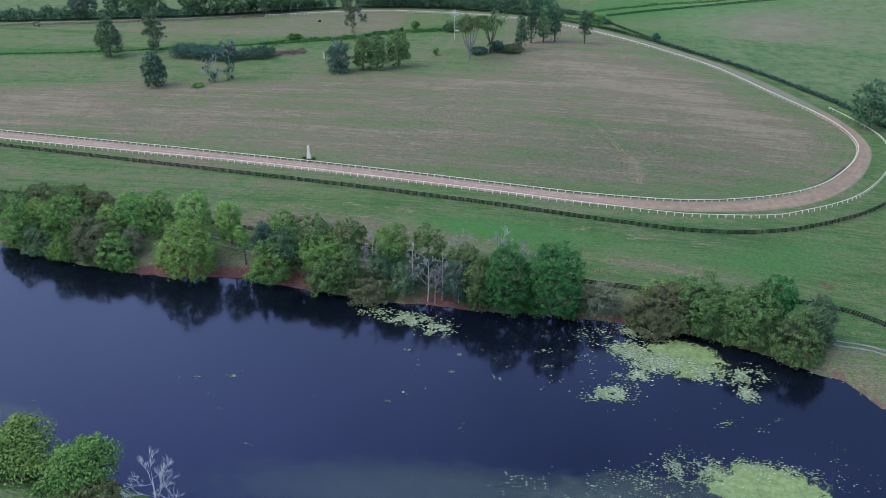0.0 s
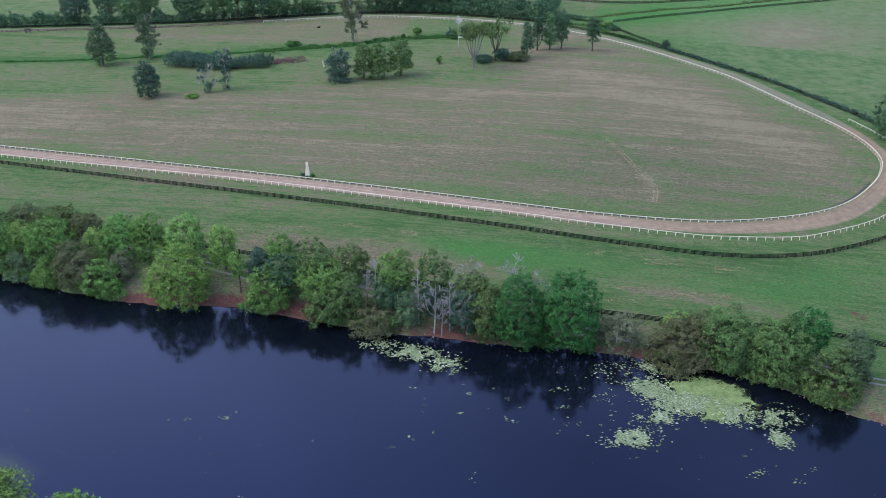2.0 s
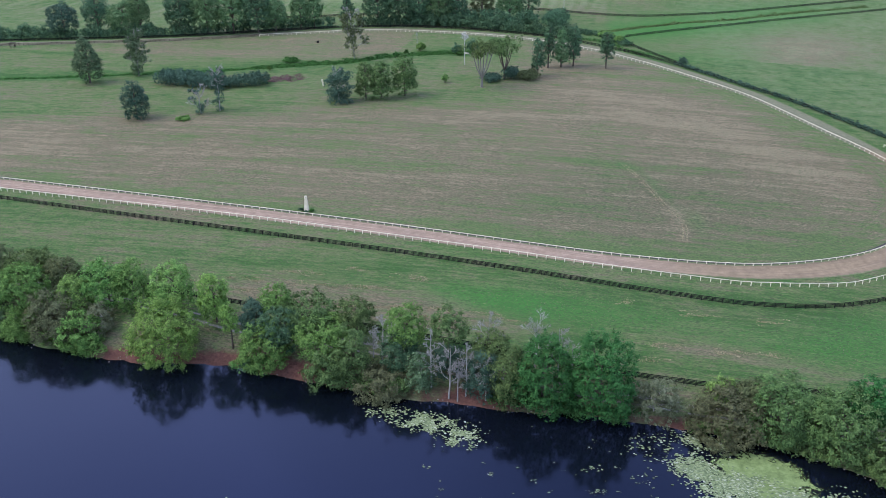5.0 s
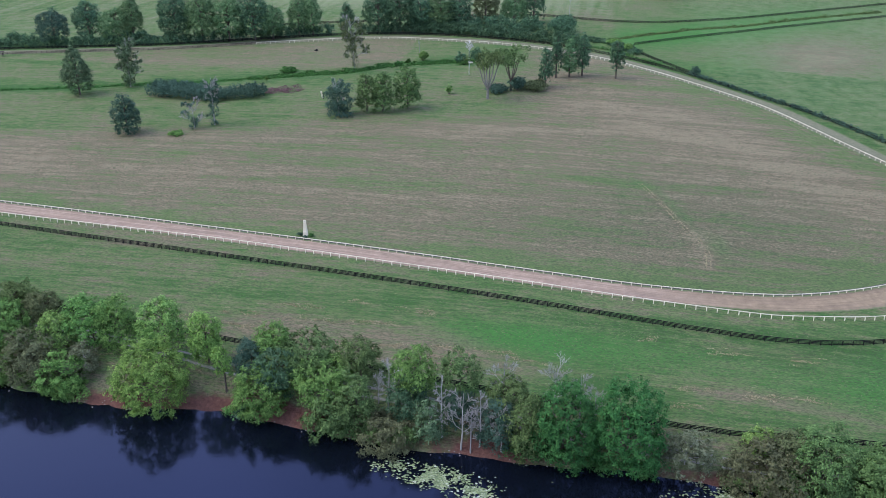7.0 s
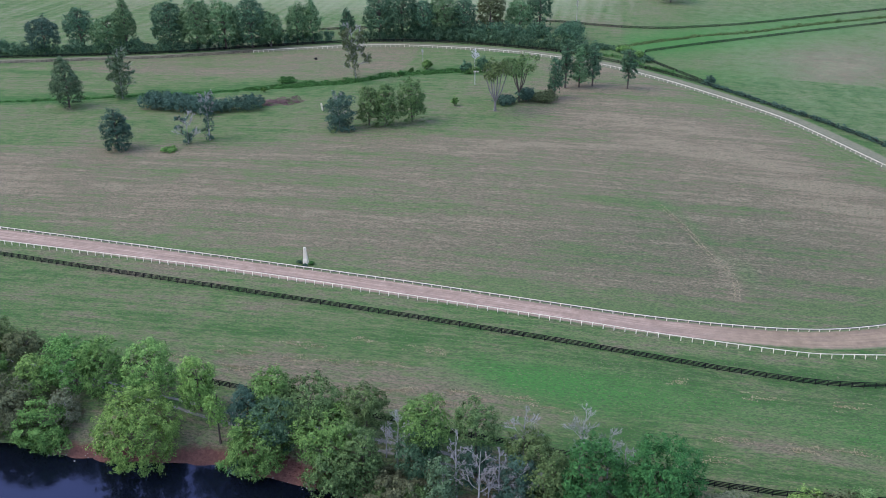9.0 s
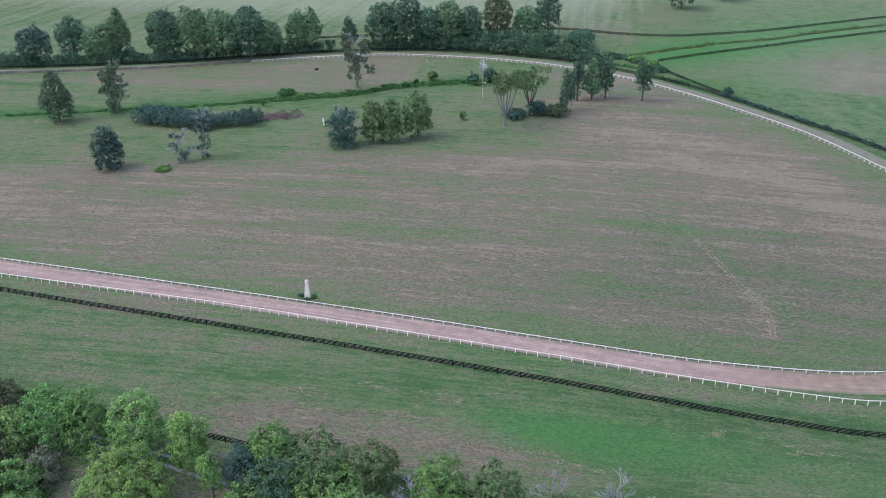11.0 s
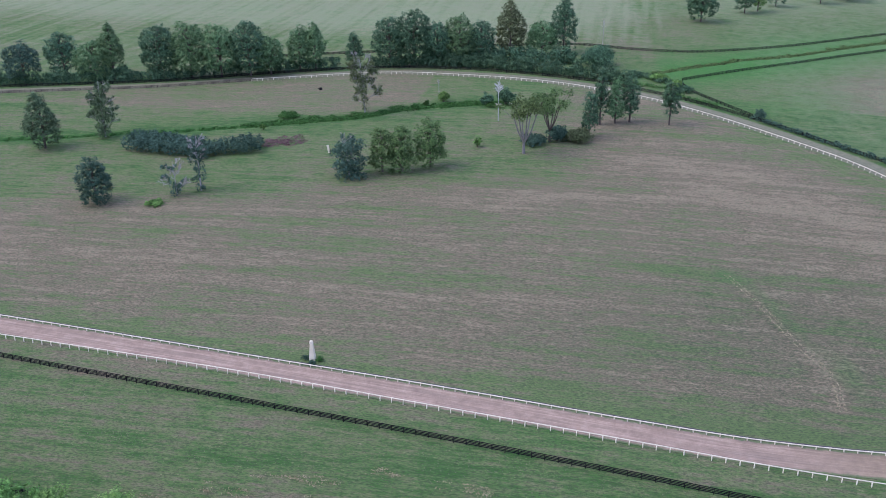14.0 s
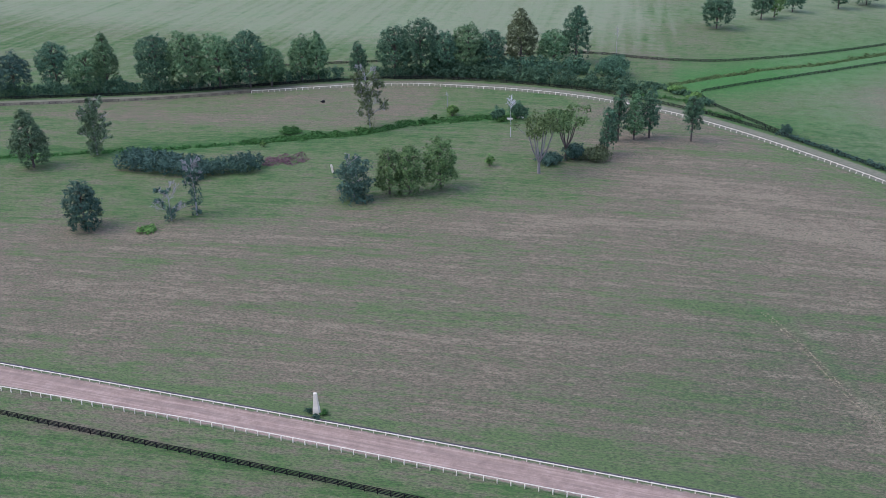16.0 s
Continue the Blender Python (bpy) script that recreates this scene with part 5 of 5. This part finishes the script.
for side in (-0.55, 0.55):
    for p in PATHWAY[r.rand(len(PATHWAY)) < 0.55]:
        spots.append(np.column_stack([p[0] + side + r.normal(0, 0.12, 5), p[1] + r.normal(0, 0.3, 5)]))
for x0, y0, x1, y1 in STREAKS:
    for k in r.rand(int((x1 - x0) * 1.1) + 3):
        cx, cy = x0 + (x1 - x0) * k, y0 + (y1 - y0) * k + r.normal(0, 0.7)
        spots.append(np.column_stack([cx + r.normal(0, 0.7, 16), cy + r.normal(0, 0.14, 16)]))
spots = np.concatenate(spots)
tops = np.column_stack([spots, ground_height(spots[:, 0], spots[:, 1]) + r.uniform(0.05, 0.16, len(spots))])
v, f = leaf_cards(tops, np.tile((0, -0.4, 0.8), (len(tops), 1)), 0.16, r)
tagged(new("straw_tufts", mesh_of("straw_tufts", v, f, "straw_tuft")), "streaks of bleached straw-coloured grass in the pasture", "grass", kind="stuff")

# ---- small things ----
# furlong marker: a tapering white pole with a cap, in a ring of clipped grass
marker = holder("furlong_marker", Matrix.Translation((-92, 232, gz(-92, 232))), "tall white tapering marker post beside the running rail", "marker post")
part("foot", box_mesh("foot", 1.35, 1.0, -0.3, 1.5, "white_paint", 0.05, 0.86), marker)
part("shaft", box_mesh("shaft", 1.10, 0.8, 1.5, 3.9, "white_paint", 0.04, 0.62), marker)
cap = box_mesh("cap", 0.84, 0.66, 3.9, 4.75, "white_paint", 0.12, 0.8)
cap_part = part("cap", cap, marker)
v, f = tubes([[((0.0, -0.29, 4.35), 0.15), ((0.0, -0.35, 4.35), 0.14)]], 10)
part("dial", mesh_of("dial", v, f, "grey_metal"), cap_part, "small dark round dial")
bush(-90.4, 232.1, 0.7, 2.2, "leaf_weed", "tuft of weeds at the marker's foot", "weed tufts", 0.25)
bush(-93.4, 232.3, 0.7, 2.4, "leaf_slate", "dark tuft of weeds at the marker's foot", "weed tufts", 0.25)
bush(-91.6, 230.6, 0.6, 2.4, "leaf_slate", "dark tuft of weeds at the marker's foot", "weed tufts", 0.25)

# white upright marker among the trees
post = holder("white_post", Matrix.Translation((-128.6, 360.9, gz(-128.6, 360.9))), "leaning white board on a dark post", "marker post")
me = box_mesh("board", 0.75, 0.14, 0.4, 3.3, "white_paint", 0.05)
part("board", me, post).matrix_basis = Matrix.Rotation(radians(-10), 4, "Y")
part("stake", box_mesh("stake", 0.35, 0.16, -0.3, 1.8, "black_paint", 0.02), post).matrix_basis = Matrix.Translation((0.15, 0.16, 0))


def boat(x, y, turn, long, label):
    """A small upturned hull."""
    thing = holder("rowing_boat", Matrix.Translation((x, y, gz(x, y))) @ Matrix.Rotation(radians(turn), 4, "Z"), label, "boat", "boats by the ditch")
    v = []
    for k in np.linspace(-1, 1, 9):
        w = 0.62 * (1 - abs(k) ** 2.6) + 0.05
        for a in np.linspace(0, math.pi, 7):
            v.append((k * long / 2, w * math.cos(a), 0.05 + 0.62 * math.sin(a) * (1 - 0.3 * abs(k) ** 3)))
    hull = part("hull", mesh_of("hull", v, grid_faces(7, 9), "white_paint", True), thing)
    v, f = tubes([[((-long / 2, 0, 0.62), 0.05), ((0, 0, 0.72), 0.05), ((long / 2, 0, 0.62), 0.05)]], 5)
    part("keel", mesh_of("keel", v, f, "grey_metal"), hull, "dark keel strip")


boat(-80.2, 427.9, 4, 4.2, "white upturned boat in the weeds by the ditch")
boat(-75.8, 430.2, 14, 3.2, "small white upturned boat in the weeds")

# old stump in the far infield
v, f = tubes([[((0, 0, -0.2), 0.75), ((0.05, 0, 0.35), 0.6), ((0.1, 0, 0.9), 0.5), ((0.12, 0, 0.95), 0.1)], [((-0.3, 0, 0.2), 0.3), ((-1.2, 0.1, 0.35), 0.2)]], 9)
stump = new("tree_stump", mesh_of("tree_stump", v, f, "black_paint", True))
stump.matrix_basis = Matrix.Translation((-159.2, 445.5, gz(-159.2, 445.5)))
tagged(stump, "blackened stump in the dry grass", "stump")
# timber jump shelter by the far rail
shed = holder("timber_stand", Matrix.Translation((-316.2, 420.5, gz(-316.2, 420.5))) @ Matrix.Rotation(radians(12), 4, "Z"), "dark timber stand beside the far track fence", "stand")
for sx in (-1.2, 1.2):
    for sy in (-0.6, 0.6):
        part("leg", box_mesh("leg", 0.18, 0.18, -0.3, 2.4, "brown_timber", 0.02), shed).matrix_basis = Matrix.Translation((sx, sy, 0))
part("roof", box_mesh("roof", 3.0, 1.8, 2.4, 2.6, "brown_timber", 0.03), shed)
part("bench", box_mesh("bench", 2.4, 0.9, 0.9, 1.0, "brown_timber", 0.02), shed)
